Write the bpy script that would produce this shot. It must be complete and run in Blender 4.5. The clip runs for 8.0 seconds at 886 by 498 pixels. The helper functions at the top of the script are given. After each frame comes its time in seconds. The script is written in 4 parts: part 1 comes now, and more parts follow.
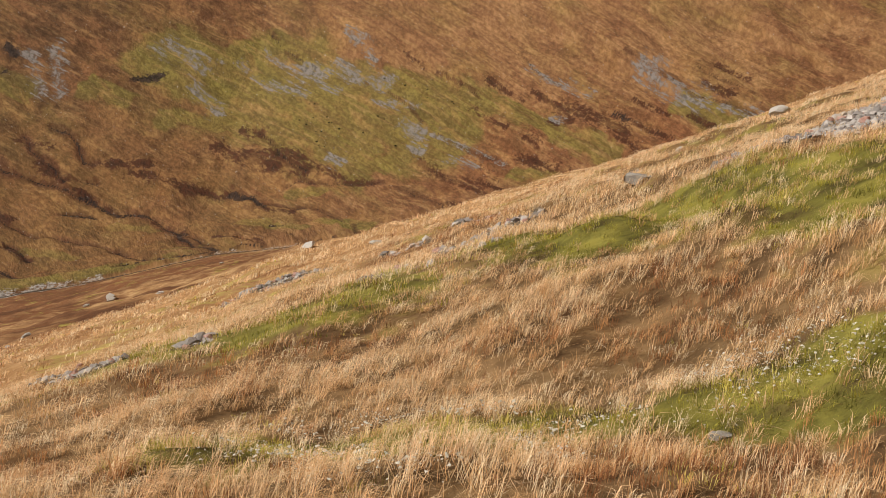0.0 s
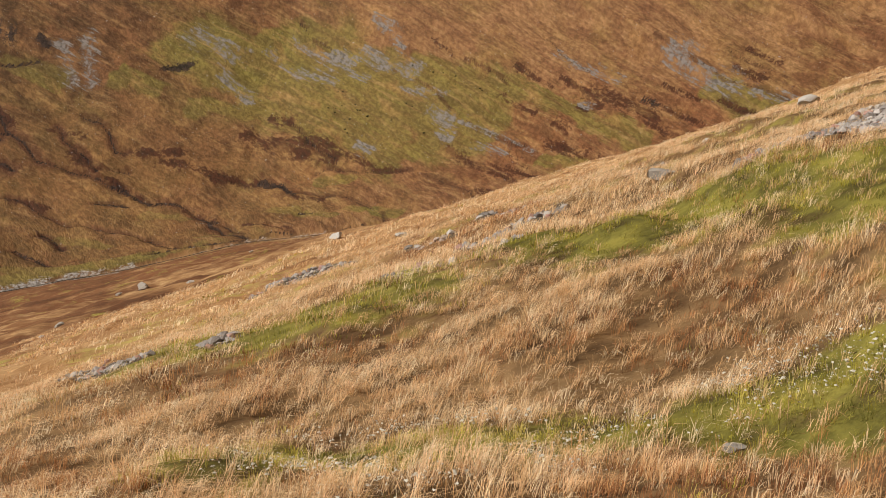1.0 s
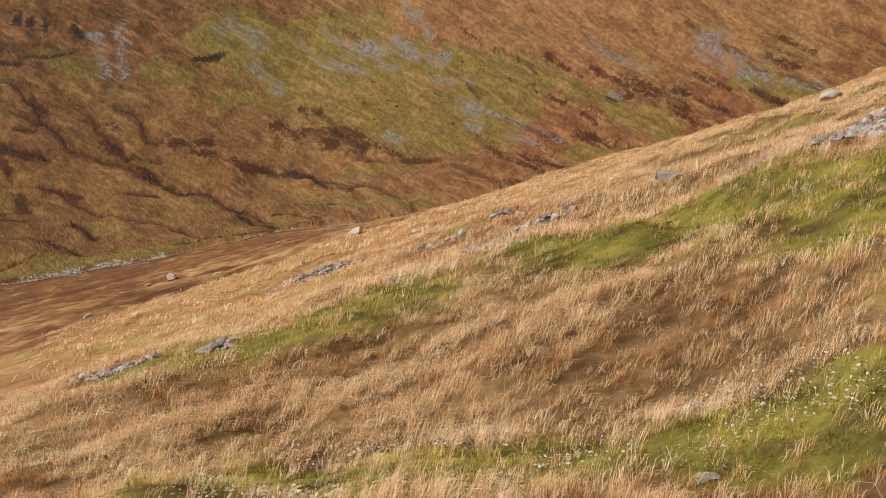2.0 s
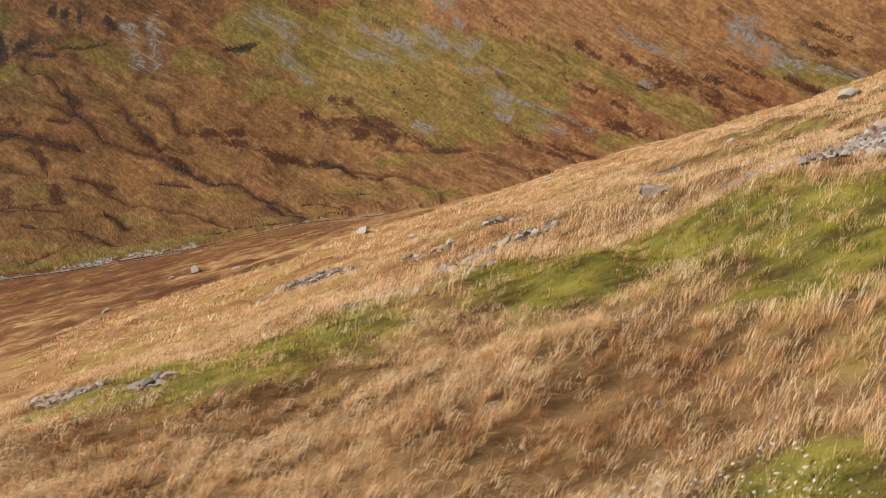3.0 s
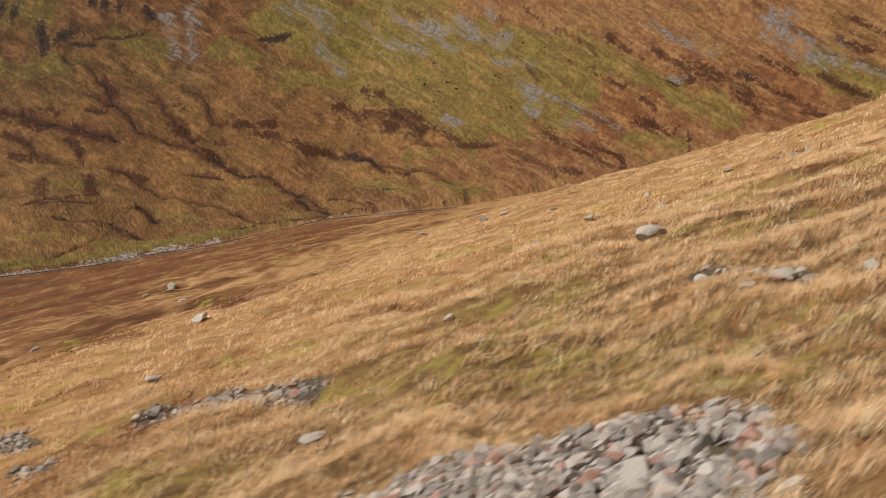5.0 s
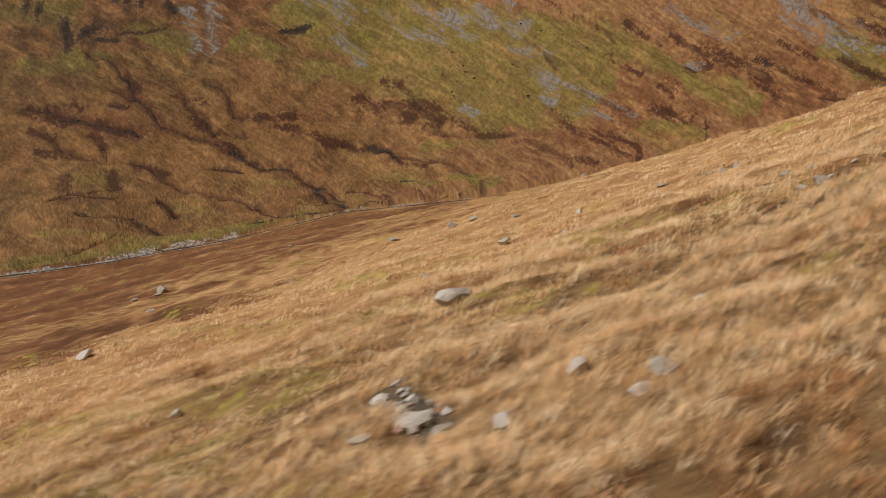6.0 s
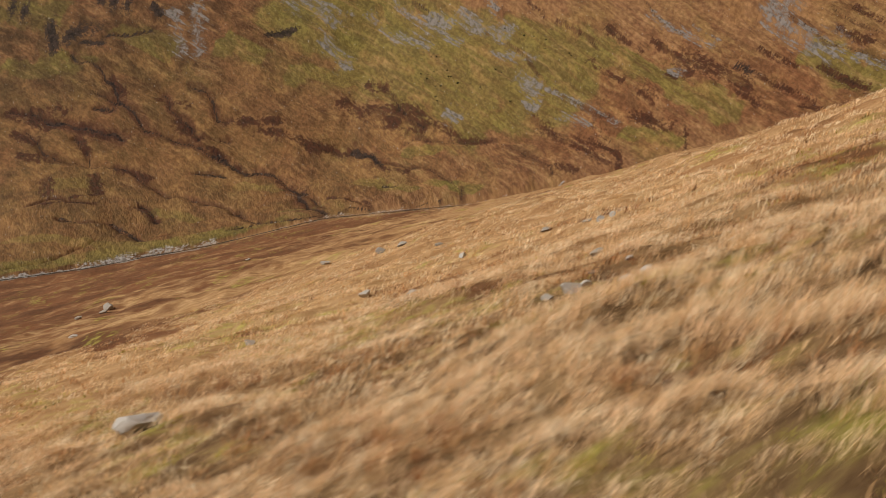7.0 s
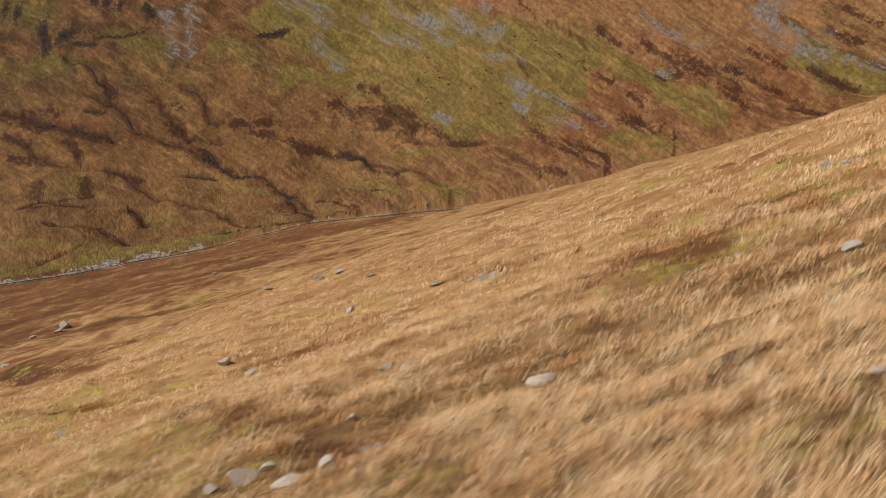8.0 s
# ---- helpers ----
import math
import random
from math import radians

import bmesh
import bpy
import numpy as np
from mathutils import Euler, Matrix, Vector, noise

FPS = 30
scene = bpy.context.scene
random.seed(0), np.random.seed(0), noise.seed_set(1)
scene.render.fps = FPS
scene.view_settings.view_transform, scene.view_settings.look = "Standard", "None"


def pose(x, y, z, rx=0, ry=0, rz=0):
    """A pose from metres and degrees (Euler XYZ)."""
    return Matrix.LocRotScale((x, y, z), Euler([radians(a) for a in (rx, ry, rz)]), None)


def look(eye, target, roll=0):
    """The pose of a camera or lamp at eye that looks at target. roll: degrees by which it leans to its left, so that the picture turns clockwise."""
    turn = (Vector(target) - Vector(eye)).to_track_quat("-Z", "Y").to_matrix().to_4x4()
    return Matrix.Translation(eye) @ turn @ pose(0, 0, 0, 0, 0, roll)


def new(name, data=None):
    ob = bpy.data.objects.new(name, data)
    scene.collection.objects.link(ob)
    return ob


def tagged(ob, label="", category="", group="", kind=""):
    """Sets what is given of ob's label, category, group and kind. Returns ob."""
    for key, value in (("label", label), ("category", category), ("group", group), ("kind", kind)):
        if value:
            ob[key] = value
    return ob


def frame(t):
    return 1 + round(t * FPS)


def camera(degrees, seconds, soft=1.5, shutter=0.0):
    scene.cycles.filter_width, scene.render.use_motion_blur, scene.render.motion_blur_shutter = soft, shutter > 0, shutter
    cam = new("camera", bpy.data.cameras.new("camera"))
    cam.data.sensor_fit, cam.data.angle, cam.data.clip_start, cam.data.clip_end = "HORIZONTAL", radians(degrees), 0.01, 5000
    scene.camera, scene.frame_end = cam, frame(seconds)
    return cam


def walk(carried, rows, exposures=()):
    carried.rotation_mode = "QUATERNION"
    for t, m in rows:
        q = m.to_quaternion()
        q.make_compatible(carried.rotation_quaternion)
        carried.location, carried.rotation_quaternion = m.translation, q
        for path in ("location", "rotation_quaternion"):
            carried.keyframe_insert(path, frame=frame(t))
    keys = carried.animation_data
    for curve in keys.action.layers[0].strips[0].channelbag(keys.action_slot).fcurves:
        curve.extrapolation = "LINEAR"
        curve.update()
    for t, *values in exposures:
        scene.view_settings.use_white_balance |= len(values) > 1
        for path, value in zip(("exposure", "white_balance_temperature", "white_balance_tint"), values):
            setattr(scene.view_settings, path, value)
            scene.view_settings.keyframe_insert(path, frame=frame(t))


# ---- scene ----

# ------------------------------------------------------------ camera and walk
cam = camera(49.3, 8.0, soft=0.92, shutter=0.3)
# seconds, place, yaw, pitch, lean
PATH = [
    (0.0, 0.00, 0.00, 0.00, 0.43, -13.04, -0.09),
    (0.5, 0.06, 0.01, 0.10, 1.39, -13.41, -0.48),
    (1.0, 0.16, 0.05, 0.23, 2.21, -13.82, -0.73),
    (2.5, 1.23, 0.92, 0.59, 5.04, -14.67, -1.27),
    (3.0, 2.01, 2.16, 0.71, 6.03, -15.02, -1.54),
    (3.5, 3.56, 4.05, 1.02, 6.86, -15.39, -1.66),
    (4.0, 6.04, 6.45, 1.83, 7.60, -15.57, -1.77),
    (4.5, 8.81, 9.31, 3.01, 8.35, -15.79, -1.82),
    (4.7, 9.91, 10.43, 3.43, 8.38, -15.71, -1.65),
    (5.8, 16.34, 16.02, 4.44, 11.13, -16.38, -3.01),
    (6.0, 17.50, 17.09, 4.55, 10.94, -16.45, -3.07),
    (6.5, 20.40, 19.86, 4.86, 10.77, -16.45, -3.06),
    (7.0, 23.11, 22.82, 5.35, 10.60, -16.37, -2.88),
    (7.5, 25.50, 25.84, 5.80, 10.62, -16.42, -3.03),
    (8.0, 27.75, 28.93, 6.29, 10.69, -16.47, -3.15),
]


def aimed(x, y, z, yaw, pitch, lean):
    a, b = radians(yaw), radians(pitch)
    way = Vector((-math.sin(a) * math.cos(b), math.cos(a) * math.cos(b), math.sin(b)))
    return look((x, y, z), Vector((x, y, z)) + way, lean)


walk(cam, [(row[0], aimed(*row[1:])) for row in PATH], [(0.0, 0.09), (2.5, 0.10), (3.5, 0.07), (4.5, 0.03), (6.0, -0.12), (8.0, -0.13)])

# ------------------------------------------------------------ sky and sun
SUN_HEIGHT, SUN_TURN = 44.0, -95.0  # degrees; turn goes from straight ahead to the right
world = bpy.data.worlds.new("sky")
scene.world = world
world.use_nodes = True
wn = world.node_tree.nodes
sky = wn.new("ShaderNodeTexSky")
sky.sky_type = "NISHITA"
sky.sun_disc = False
sky.sun_elevation = radians(SUN_HEIGHT)
sky.sun_rotation = radians(SUN_TURN)
sky.air_density, sky.dust_density, sky.ozone_density = 1.0, 2.5, 1.0
wn["Background"].inputs["Strength"].default_value = 0.052
world.node_tree.links.new(sky.outputs[0], wn["Background"].inputs["Color"])

sun = new("sun", bpy.data.lights.new("sun", "SUN"))
sun.data.energy = 3.75
sun.data.angle = radians(4.0)
sun.data.color = (1.0, 0.905, 0.765)
a, b = radians(SUN_TURN), radians(SUN_HEIGHT)
toward = Vector((math.sin(a) * math.cos(b), math.cos(a) * math.cos(b), math.sin(b)))
sun.matrix_world = look(toward * 50, (0, 0, 0))
scene.view_settings.exposure = 0.0

# ------------------------------------------------------------ land form
def lattice(ix, iy, seed):
    """Repeatable random numbers from 0 to 1 on whole numbers."""
    n = (ix.astype(np.int64) * 374761393 + iy.astype(np.int64) * 668265263 + seed * 982451653) & 0x7FFFFFFF
    n = ((n ^ (n >> 13)) * 1274126177) & 0x7FFFFFFF
    n = ((n ^ (n >> 16)) * 1911520717) & 0x7FFFFFFF
    return ((n >> 7) & 0xFFFF) / 65535.0


def soft_noise(x, y, size, seed=0, octaves=3):
    """Smooth noise from about -1 to 1, with features of the given size in metres."""
    total, weight, amount = 0.0, 0.0, 1.0
    for o in range(octaves):
        u, v = x / size + 17.3 * o, y / size - 9.1 * o
        ix, iy = np.floor(u), np.floor(v)
        fu, fv = u - ix, v - iy
        fu, fv = fu * fu * (3 - 2 * fu), fv * fv * (3 - 2 * fv)
        s = seed + 31 * o
        low = lattice(ix, iy, s) * (1 - fu) + lattice(ix + 1, iy, s) * fu
        high = lattice(ix, iy + 1, s) * (1 - fu) + lattice(ix + 1, iy + 1, s) * fu
        total = total + amount * (low * (1 - fv) + high * fv - 0.5) * 2
        weight += amount
        amount *= 0.55
        size *= 0.5
    return total / weight * 1.5


def ramp(v, low, high):
    t = np.clip((v - low) / (high - low), 0, 1)
    return t * t * (3 - 2 * t)


SLOPE = [(-0.2060, 0, 0), (-10.2169, 0, 1), (18.6249, 1, 0), (0.2128, 0, 2), (-2.1812, 1, 1), (1.4937, 2, 0), (-0.0315, 0, 3), (0.1371, 1, 2), (-0.0574, 2, 1), (0.2548, 3, 0)]
SWELLS = [(-1.015, 3, 9, 5), (-0.809, 4, 14, 5), (-0.190, 11, 21, 7), (-0.563, 18, 29, 6), (-0.030, 13, 36, 8), (0.116, 25, 38, 8), (0.211, 0, 54, 12), (-0.603, -8, 24, 8), (-0.478, 18, 60, 14), (0.360, -5, 68, 16), (-1.974, 0, -3, 5), (-1.568, 6, 5, 4.5), (-0.777, 19, 15, 5), (-0.502, 24, 21, 4.5), (-0.75, 27.2, 43.2, 3.5), (0.40, 3, 16.2, 2.5), (0.9, 5, 104, 13), (0.7, -9, 57, 8), (-0.3, 14, 60, 5)]


def near_slope(x, y):
    """The grassy hillside under the camera: it falls to the left and ahead."""
    xc = np.clip(x, -200.0, 200.0)
    u, v = xc / 50.0, np.minimum(y, 400.0) / 50.0
    z = 0.3 * (x - xc)
    for amount, a, b in SLOPE:
        z = z + amount * u**a * v**b
    for amount, cx, cy, r in SWELLS:
        z = z + amount * np.exp(-((xc - cx) ** 2 + (y - cy) ** 2) / (2 * r * r))
    return z


def beyond_stream(x, y):
    """Metres past the stream, across the valley."""
    return y - (374 - 1.2 * x + 0.95 * np.minimum(x + 150, 0))


def far_slope(x, y):
    """The valley floor and the mountainside across it."""
    q = np.maximum(beyond_stream(x, y), 0)
    up = np.where(q < 48, 0.2 * q, 9.6 + 0.5 * (q - 48))
    up = up + 0.0006 * np.clip(q - 150, 0, 450) ** 2 + 0.54 * np.maximum(q - 600, 0)
    return -84 + 0.2 * x - 0.12 * np.minimum(x + 150, 0) + up


def stroke(x, y, points, width, edge=0.5, rough=0.0, seed=0, far=False):
    """1 on a broken line of the given half width, fading to 0 past its edge."""
    reach = width * (1 + edge) + 3 * rough
    ends = np.array(points, float)
    inside = (x > ends[:, 0].min() - reach) & (x < ends[:, 0].max() + reach) & (y > ends[:, 1].min() - reach) & (y < ends[:, 1].max() + reach)
    out = np.zeros(np.shape(x))
    if not inside.any():
        return out
    x, y = x[inside], y[inside]
    if rough:
        u, v = lie(x, y) if far else (x, y)
        x = x + rough * soft_noise(u, v, rough * 3, seed)
        y = y + rough * soft_noise(u, v, rough * 3, seed + 5)
    best = np.full(np.shape(x), 1e9)
    for (ax, ay), (bx, by) in zip(points, points[1:]):
        dx, dy = bx - ax, by - ay
        t = np.clip(((x - ax) * dx + (y - ay) * dy) / (dx * dx + dy * dy + 1e-9), 0, 1)
        best = np.minimum(best, np.hypot(x - ax - t * dx, y - ay - t * dy))
    out[inside] = 1 - ramp(best, width * (1 - edge), width * (1 + edge))
    return out


STREAM = [(-304, 398), (-253, 404), (-217, 412), (-192, 424), (-161, 427), (-135, 431), (-109, 436), (-73, 423), (-52, 415), (-11, 398), (3, 387), (40, 362), (90, 300)]
GULLIES = [
    ([(-453, 825), (-421, 798), (-405, 782), (-379, 752), (-357, 722), (-332, 695), (-318, 678), (-303, 670), (-279, 654), (-257, 641), (-243, 630), (-220, 607), (-203, 598), (-189, 586), (-173, 565), (-158, 541), (-132, 481), (-117, 455), (-109, 437)], 1.1),
    ([(-476, 756), (-449, 746), (-422, 727), (-392, 708), (-364, 692), (-331, 672)], 1.2),
    ([(-318, 642), (-287, 609), (-264, 585), (-237, 561), (-209, 529), (-190, 515), (-162, 474), (-146, 452)], 0.6),
    ([(-303, 734), (-285, 713), (-271, 695), (-257, 672), (-246, 664)], 0.8),
]
GULLIES += [
    ([(-109, 543), (-85, 509), (-69, 486), (-55, 457), (-44, 432), (-14, 220)], 0.4),
    ([(-96, 546), (-85, 537), (-69, 517), (-54, 497), (-34, 476), (-21, 454), (-12, 435), (-4, 415), (-2, 406)], 0.4),
    ([(-259, 547), (-243, 530), (-226, 501)], 0.8),
    ([(-443, 719), (-421, 701), (-402, 678), (-384, 665), (-351, 651), (-315, 640)], 0.7),
    ([(-322, 729), (-303, 697), (-284, 678), (-264, 651)], 0.7),
    ([(-397, 753), (-379, 738), (-352, 717)], 0.9),
]
GULLIES += [
    ([(-339, 557), (-338, 577), (-314, 562), (-287, 548)], 0.8),
    ([(-383, 692), (-363, 673), (-350, 653)], 0.7),
    ([(-104, 468), (-96, 452), (-83, 432)], 0.3),
    ([(-76, 448), (-69, 433)], 0.3),
    ([(-262, 419), (-247, 424), (-239, 436), (-237, 453)], 0.4),
    ([(-131, 647), (-109, 602), (-94, 565), (-80, 536)], 0.5),
    ([(-265, 650), (-256, 653), (-244, 650), (-237, 644)], 0.5),
    ([(-249, 633), (-222, 606), (-200, 593), (-178, 572), (-162, 546), (-141, 513), (-116, 460)], 0.5),
    ([(75, 426), (82, 406), (89, 386), (94, 368), (101, 353), (107, 337)], 0.3),
]
GULLIES += [
    ([(35, 492), (40, 470), (44, 455), (51, 439)], 0.3),
    ([(-7, 533), (7, 499), (16, 476)], 0.3),
    ([(-6, 477), (6, 450), (16, 428), (24, 413)], 0.3),
    ([(-15, 467), (-3, 440), (8, 419), (20, 392), (27, 376)], 0.3),
    ([(66, 395), (73, 380), (79, 364), (86, 346)], 0.2),
    ([(94, 399), (99, 378), (104, 362), (109, 349)], 0.2),
    ([(89, 365), (94, 351), (99, 336)], 0.2),
    ([(65, 380), (71, 365), (81, 346), (90, 333)], 0.2),
    ([(-148, 791), (-129, 747), (-109, 702), (-97, 674)], 0.4),
    ([(-52, 590), (-35, 555), (-22, 522), (-11, 491), (-4, 474)], 0.2),
]
GULLIES += [
    ([(-4, 474), (4, 455), (14, 435), (24, 414)], 0.2),
]
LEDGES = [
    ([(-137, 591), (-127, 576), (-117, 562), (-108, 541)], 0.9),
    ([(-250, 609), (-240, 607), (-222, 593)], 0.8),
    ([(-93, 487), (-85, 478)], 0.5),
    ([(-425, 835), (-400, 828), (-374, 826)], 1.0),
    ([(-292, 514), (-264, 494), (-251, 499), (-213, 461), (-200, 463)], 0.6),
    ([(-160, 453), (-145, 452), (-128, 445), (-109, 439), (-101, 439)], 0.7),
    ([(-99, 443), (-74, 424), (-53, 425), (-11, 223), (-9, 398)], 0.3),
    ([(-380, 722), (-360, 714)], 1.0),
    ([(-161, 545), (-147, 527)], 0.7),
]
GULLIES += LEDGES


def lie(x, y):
    """Metres across and along the runnels that slant down east in the camera's view."""
    # bearing and rise from behind the flight's start, so the mapping fits the view
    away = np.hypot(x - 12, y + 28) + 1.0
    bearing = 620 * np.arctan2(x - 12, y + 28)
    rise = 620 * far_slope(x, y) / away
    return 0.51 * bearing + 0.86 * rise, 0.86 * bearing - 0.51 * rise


def runnel(x, y):
    """Distance from the nearest gully, in half widths of it, up to 12."""
    wild = 1 - 0.8 * ramp(x, -150, -20)
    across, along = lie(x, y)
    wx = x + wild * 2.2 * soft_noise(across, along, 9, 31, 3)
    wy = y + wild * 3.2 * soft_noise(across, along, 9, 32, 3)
    best = np.full(np.shape(x), 12.0)
    for points, width in GULLIES:
        ends = np.array(points, float)
        width *= 0.85
        reach = 12 * width + 6
        inside = (x > ends[:, 0].min() - reach) & (x < ends[:, 0].max() + reach) & (y > ends[:, 1].min() - reach) & (y < ends[:, 1].max() + reach)
        if not inside.any():
            continue
        ux, uy, found = wx[inside], wy[inside], best[inside]
        for (ax, ay), (bx, by) in zip(points, points[1:]):
            dx, dy = bx - ax, by - ay
            t = np.clip(((ux - ax) * dx + (uy - ay) * dy) / (dx * dx + dy * dy + 1e-9), 0, 1)
            found = np.minimum(found, np.hypot(ux - ax - t * dx, uy - ay - t * dy) / width)
        best[inside] = found
    return best


def relief(x, y, near):
    """Hummocks, gullies and tussocks on top of the large forms."""
    q = beyond_stream(x, y)
    far = (1 - near) * ramp(past_stream(x, y), 2, 14)
    west = 1 - ramp(x, -160, 20)
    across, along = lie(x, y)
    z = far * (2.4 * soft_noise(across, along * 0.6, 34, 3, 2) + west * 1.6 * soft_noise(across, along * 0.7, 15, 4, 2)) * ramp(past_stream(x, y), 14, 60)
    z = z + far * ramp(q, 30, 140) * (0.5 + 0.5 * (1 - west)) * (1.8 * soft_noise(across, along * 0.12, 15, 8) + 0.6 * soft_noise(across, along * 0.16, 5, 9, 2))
    d = runnel(x, y)
    z = z - far * (0.1 + 0.9 * west) * (0.9 * np.exp(-(d / 1.2) ** 2) + 1.3 * np.exp(-(d / 6.0) ** 2))
    z = z - (1 - near) * 1.6 * stroke(x, y, STREAM, 5.0, 0.6, 1.5, 6)
    bank = past_stream(x, y) + 1.5 * soft_noise(x, y, 12, 15, 2)
    z = z + (1 - near) * (1.1 + 0.8 * soft_noise(x, y, 30, 16, 2)) * ramp(bank, 4, 8) * (1 - ramp(bank, 20, 60)) * (0.15 + 0.85 * ramp(x, -185, -150))
    d = np.hypot(x - 12, y + 10)
    z = z + near * (0.16 * soft_noise(x, y, 1.3, 11, 2) + 0.24 * soft_noise(x, y, 3.2, 12, 2)) * ramp(d, 8, 16) * (1 - 0.4 * ramp(d, 60, 150))
    side = 1 - ramp(past_stream(x, y), -12, -5)
    z = z + side * ramp(d, 60, 130) * (1.5 * soft_noise(x * 0.35 + y * 0.2, y, 17, 13) + 0.45 * soft_noise(x, y, 6, 14))
    return z


def land(x, y):
    """Height of the ground, and how much of it belongs to the near hillside."""
    x, y = np.asarray(x, float), np.asarray(y, float)
    a, b = near_slope(x, y), far_slope(x, y)
    near = 1 / (1 + np.exp(-np.clip((a - b) / 2.5, -30, 30))) * (1 - ramp(past_stream(x, y), 0, 8))
    z = np.maximum(a, b) + 2.0 * np.log1p(np.exp(-np.abs(a - b) / 2.0))
    return z + relief(x, y, near), near


def land_z(x, y):
    """Height of the ground at one place, or at many."""
    z = land(np.atleast_1d(x), np.atleast_1d(y))[0]
    return float(z[0]) if np.ndim(x) == 0 else z


def past_stream(x, y):
    """Metres past the line of the stream, in plan."""
    line = np.array(sorted(STREAM), float)
    return y - np.interp(x, line[:, 0], line[:, 1])


TRACK = [(0, 2), (3, 3), (9, 9), (17, 17), (28, 29)]


def off_track(x, y):
    best = np.full(np.shape(x), 1e9)
    for (ax, ay), (bx, by) in zip(TRACK, TRACK[1:]):
        dx, dy = bx - ax, by - ay
        t = np.clip(((x - ax) * dx + (y - ay) * dy) / (dx * dx + dy * dy), 0, 1)
        best = np.minimum(best, np.hypot(x - ax - t * dx, y - ay - t * dy))
    return best


def in_view(x, y):
    """The part of the near hillside that the flight looks over."""
    left = np.minimum(-0.50 * y - 1.0, 29 - 0.76 * (y - 28))
    right = np.maximum(np.maximum(0.47 * y + 1.0, 9.5 + 0.34 * (y - 10)), 29.5 + 0.27 * (y - 28))
    low = np.where(x < 0, 5.0, 4.0 + 0.72 * np.clip(x, 0, 36))
    return (x > left) & (x < right) & (y > low)


# ------------------------------------------------------------ what covers the ground
FAR_GREEN = [
    ([(-249, 812), (-183, 749), (-118, 657), (-65, 560), (-43, 516)], 16.5),
    ([(-165, 783), (-96, 658), (-38, 543), (3, 458)], 10.8),
    ([(-43, 577), (-13, 525), (-1, 500)], 5.6),
    ([(-8, 524), (16, 476), (29, 448), (38, 426), (49, 400), (63, 372)], 2.8),
    ([(-527, 839), (-476, 819), (-427, 799)], 7.8),
    ([(-596, 950), (-511, 900)], 13.9),
    ([(-288, 771), (-242, 737)], 4.7),
    ([(-205, 706), (-146, 680)], 5.8),
    ([(-298, 477), (-245, 453), (-197, 442), (-161, 448)], 3.7),
    ([(-358, 618), (-331, 609)], 7.1),
    ([(-243, 534), (-196, 490)], 3.0),
    ([(-144, 477), (-121, 475)], 2.1),
]
FAR_GREEN += [
    ([(-64, 463), (-36, 423)], 2.4),
    ([(-207, 577), (-171, 547)], 2.8),
    ([(88, 373), (98, 346), (106, 328)], 2.9),
    ([(26, 406), (46, 375)], 1.6),
    ([(-20, 491), (3, 448)], 2.7),
    ([(-51, 514), (-23, 473)], 2.6),
    ([(46, 362), (57, 354)], 1.1),
    ([(-91, 536), (-67, 505)], 1.9),
    ([(-412, 842), (-340, 779)], 6.3),
    ([(-114, 519), (-70, 453)], 2.3),
]
FAR_SCREE = [
    ([(-362, 846), (-326, 778)], 4.1),
    ([(-338, 843), (-307, 767)], 4.6),
    ([(-235, 812), (-190, 763)], 5.7),
    ([(-195, 744), (-166, 701)], 3.5),
    ([(-122, 715), (-98, 665), (-68, 603)], 1.6),
    ([(-103, 686), (-77, 635)], 1.5),
    ([(-134, 710), (-94, 632)], 2.0),
    ([(-76, 647), (-54, 594), (-33, 557)], 2.1),
    ([(-27, 514), (-14, 488)], 2.3),
    ([(-21, 488), (-13, 473)], 1.1),
    ([(-69, 539), (-58, 522)], 1.9),
    ([(-164, 764), (-132, 706)], 1.7),
    ([(-47, 563), (-16, 513)], 0.9),
    ([(-9, 482), (24, 414)], 0.4),
    ([(79, 411), (85, 393), (90, 374), (95, 362)], 2.3),
    ([(99, 355), (107, 336)], 1.0),
]
FAR_SCREE += [
    ([(38, 475), (45, 452), (61, 417)], 0.8),
    ([(-71, 669), (-54, 624), (-46, 597)], 1.6),
    ([(-144, 762), (-120, 709)], 1.1),
    ([(-2, 451), (12, 427)], 0.8),
    ([(44, 424), (49, 415)], 0.7),
    ([(-160, 535), (-146, 524)], 0.7),
    ([(-25, 511), (-14, 486)], 1.5),
    ([(85, 407), (89, 397)], 0.7),
]
FAR_HEATH = [
    ([(-386, 766), (-357, 727)], 3.9),
    ([(-453, 753), (-410, 731)], 3.5),
    ([(-442, 735), (-392, 708), (-331, 672)], 4.3),
    ([(-476, 758), (-419, 713)], 5.1),
    ([(-427, 686), (-385, 663)], 3.7),
    ([(-320, 638), (-284, 612)], 3.3),
    ([(-292, 682), (-265, 652)], 3.8),
    ([(-246, 667), (-201, 647)], 3.3),
    ([(-216, 644), (-186, 625), (-157, 607), (-140, 590)], 3.4),
    ([(-159, 653), (-130, 616), (-103, 574)], 4.8),
    ([(-122, 611), (-95, 571), (-81, 541)], 4.1),
    ([(-144, 668), (-122, 630)], 2.7),
    ([(-81, 548), (-56, 504)], 2.5),
    ([(-77, 527), (-37, 478)], 1.5),
    ([(-370, 626), (-333, 574)], 3.7),
]
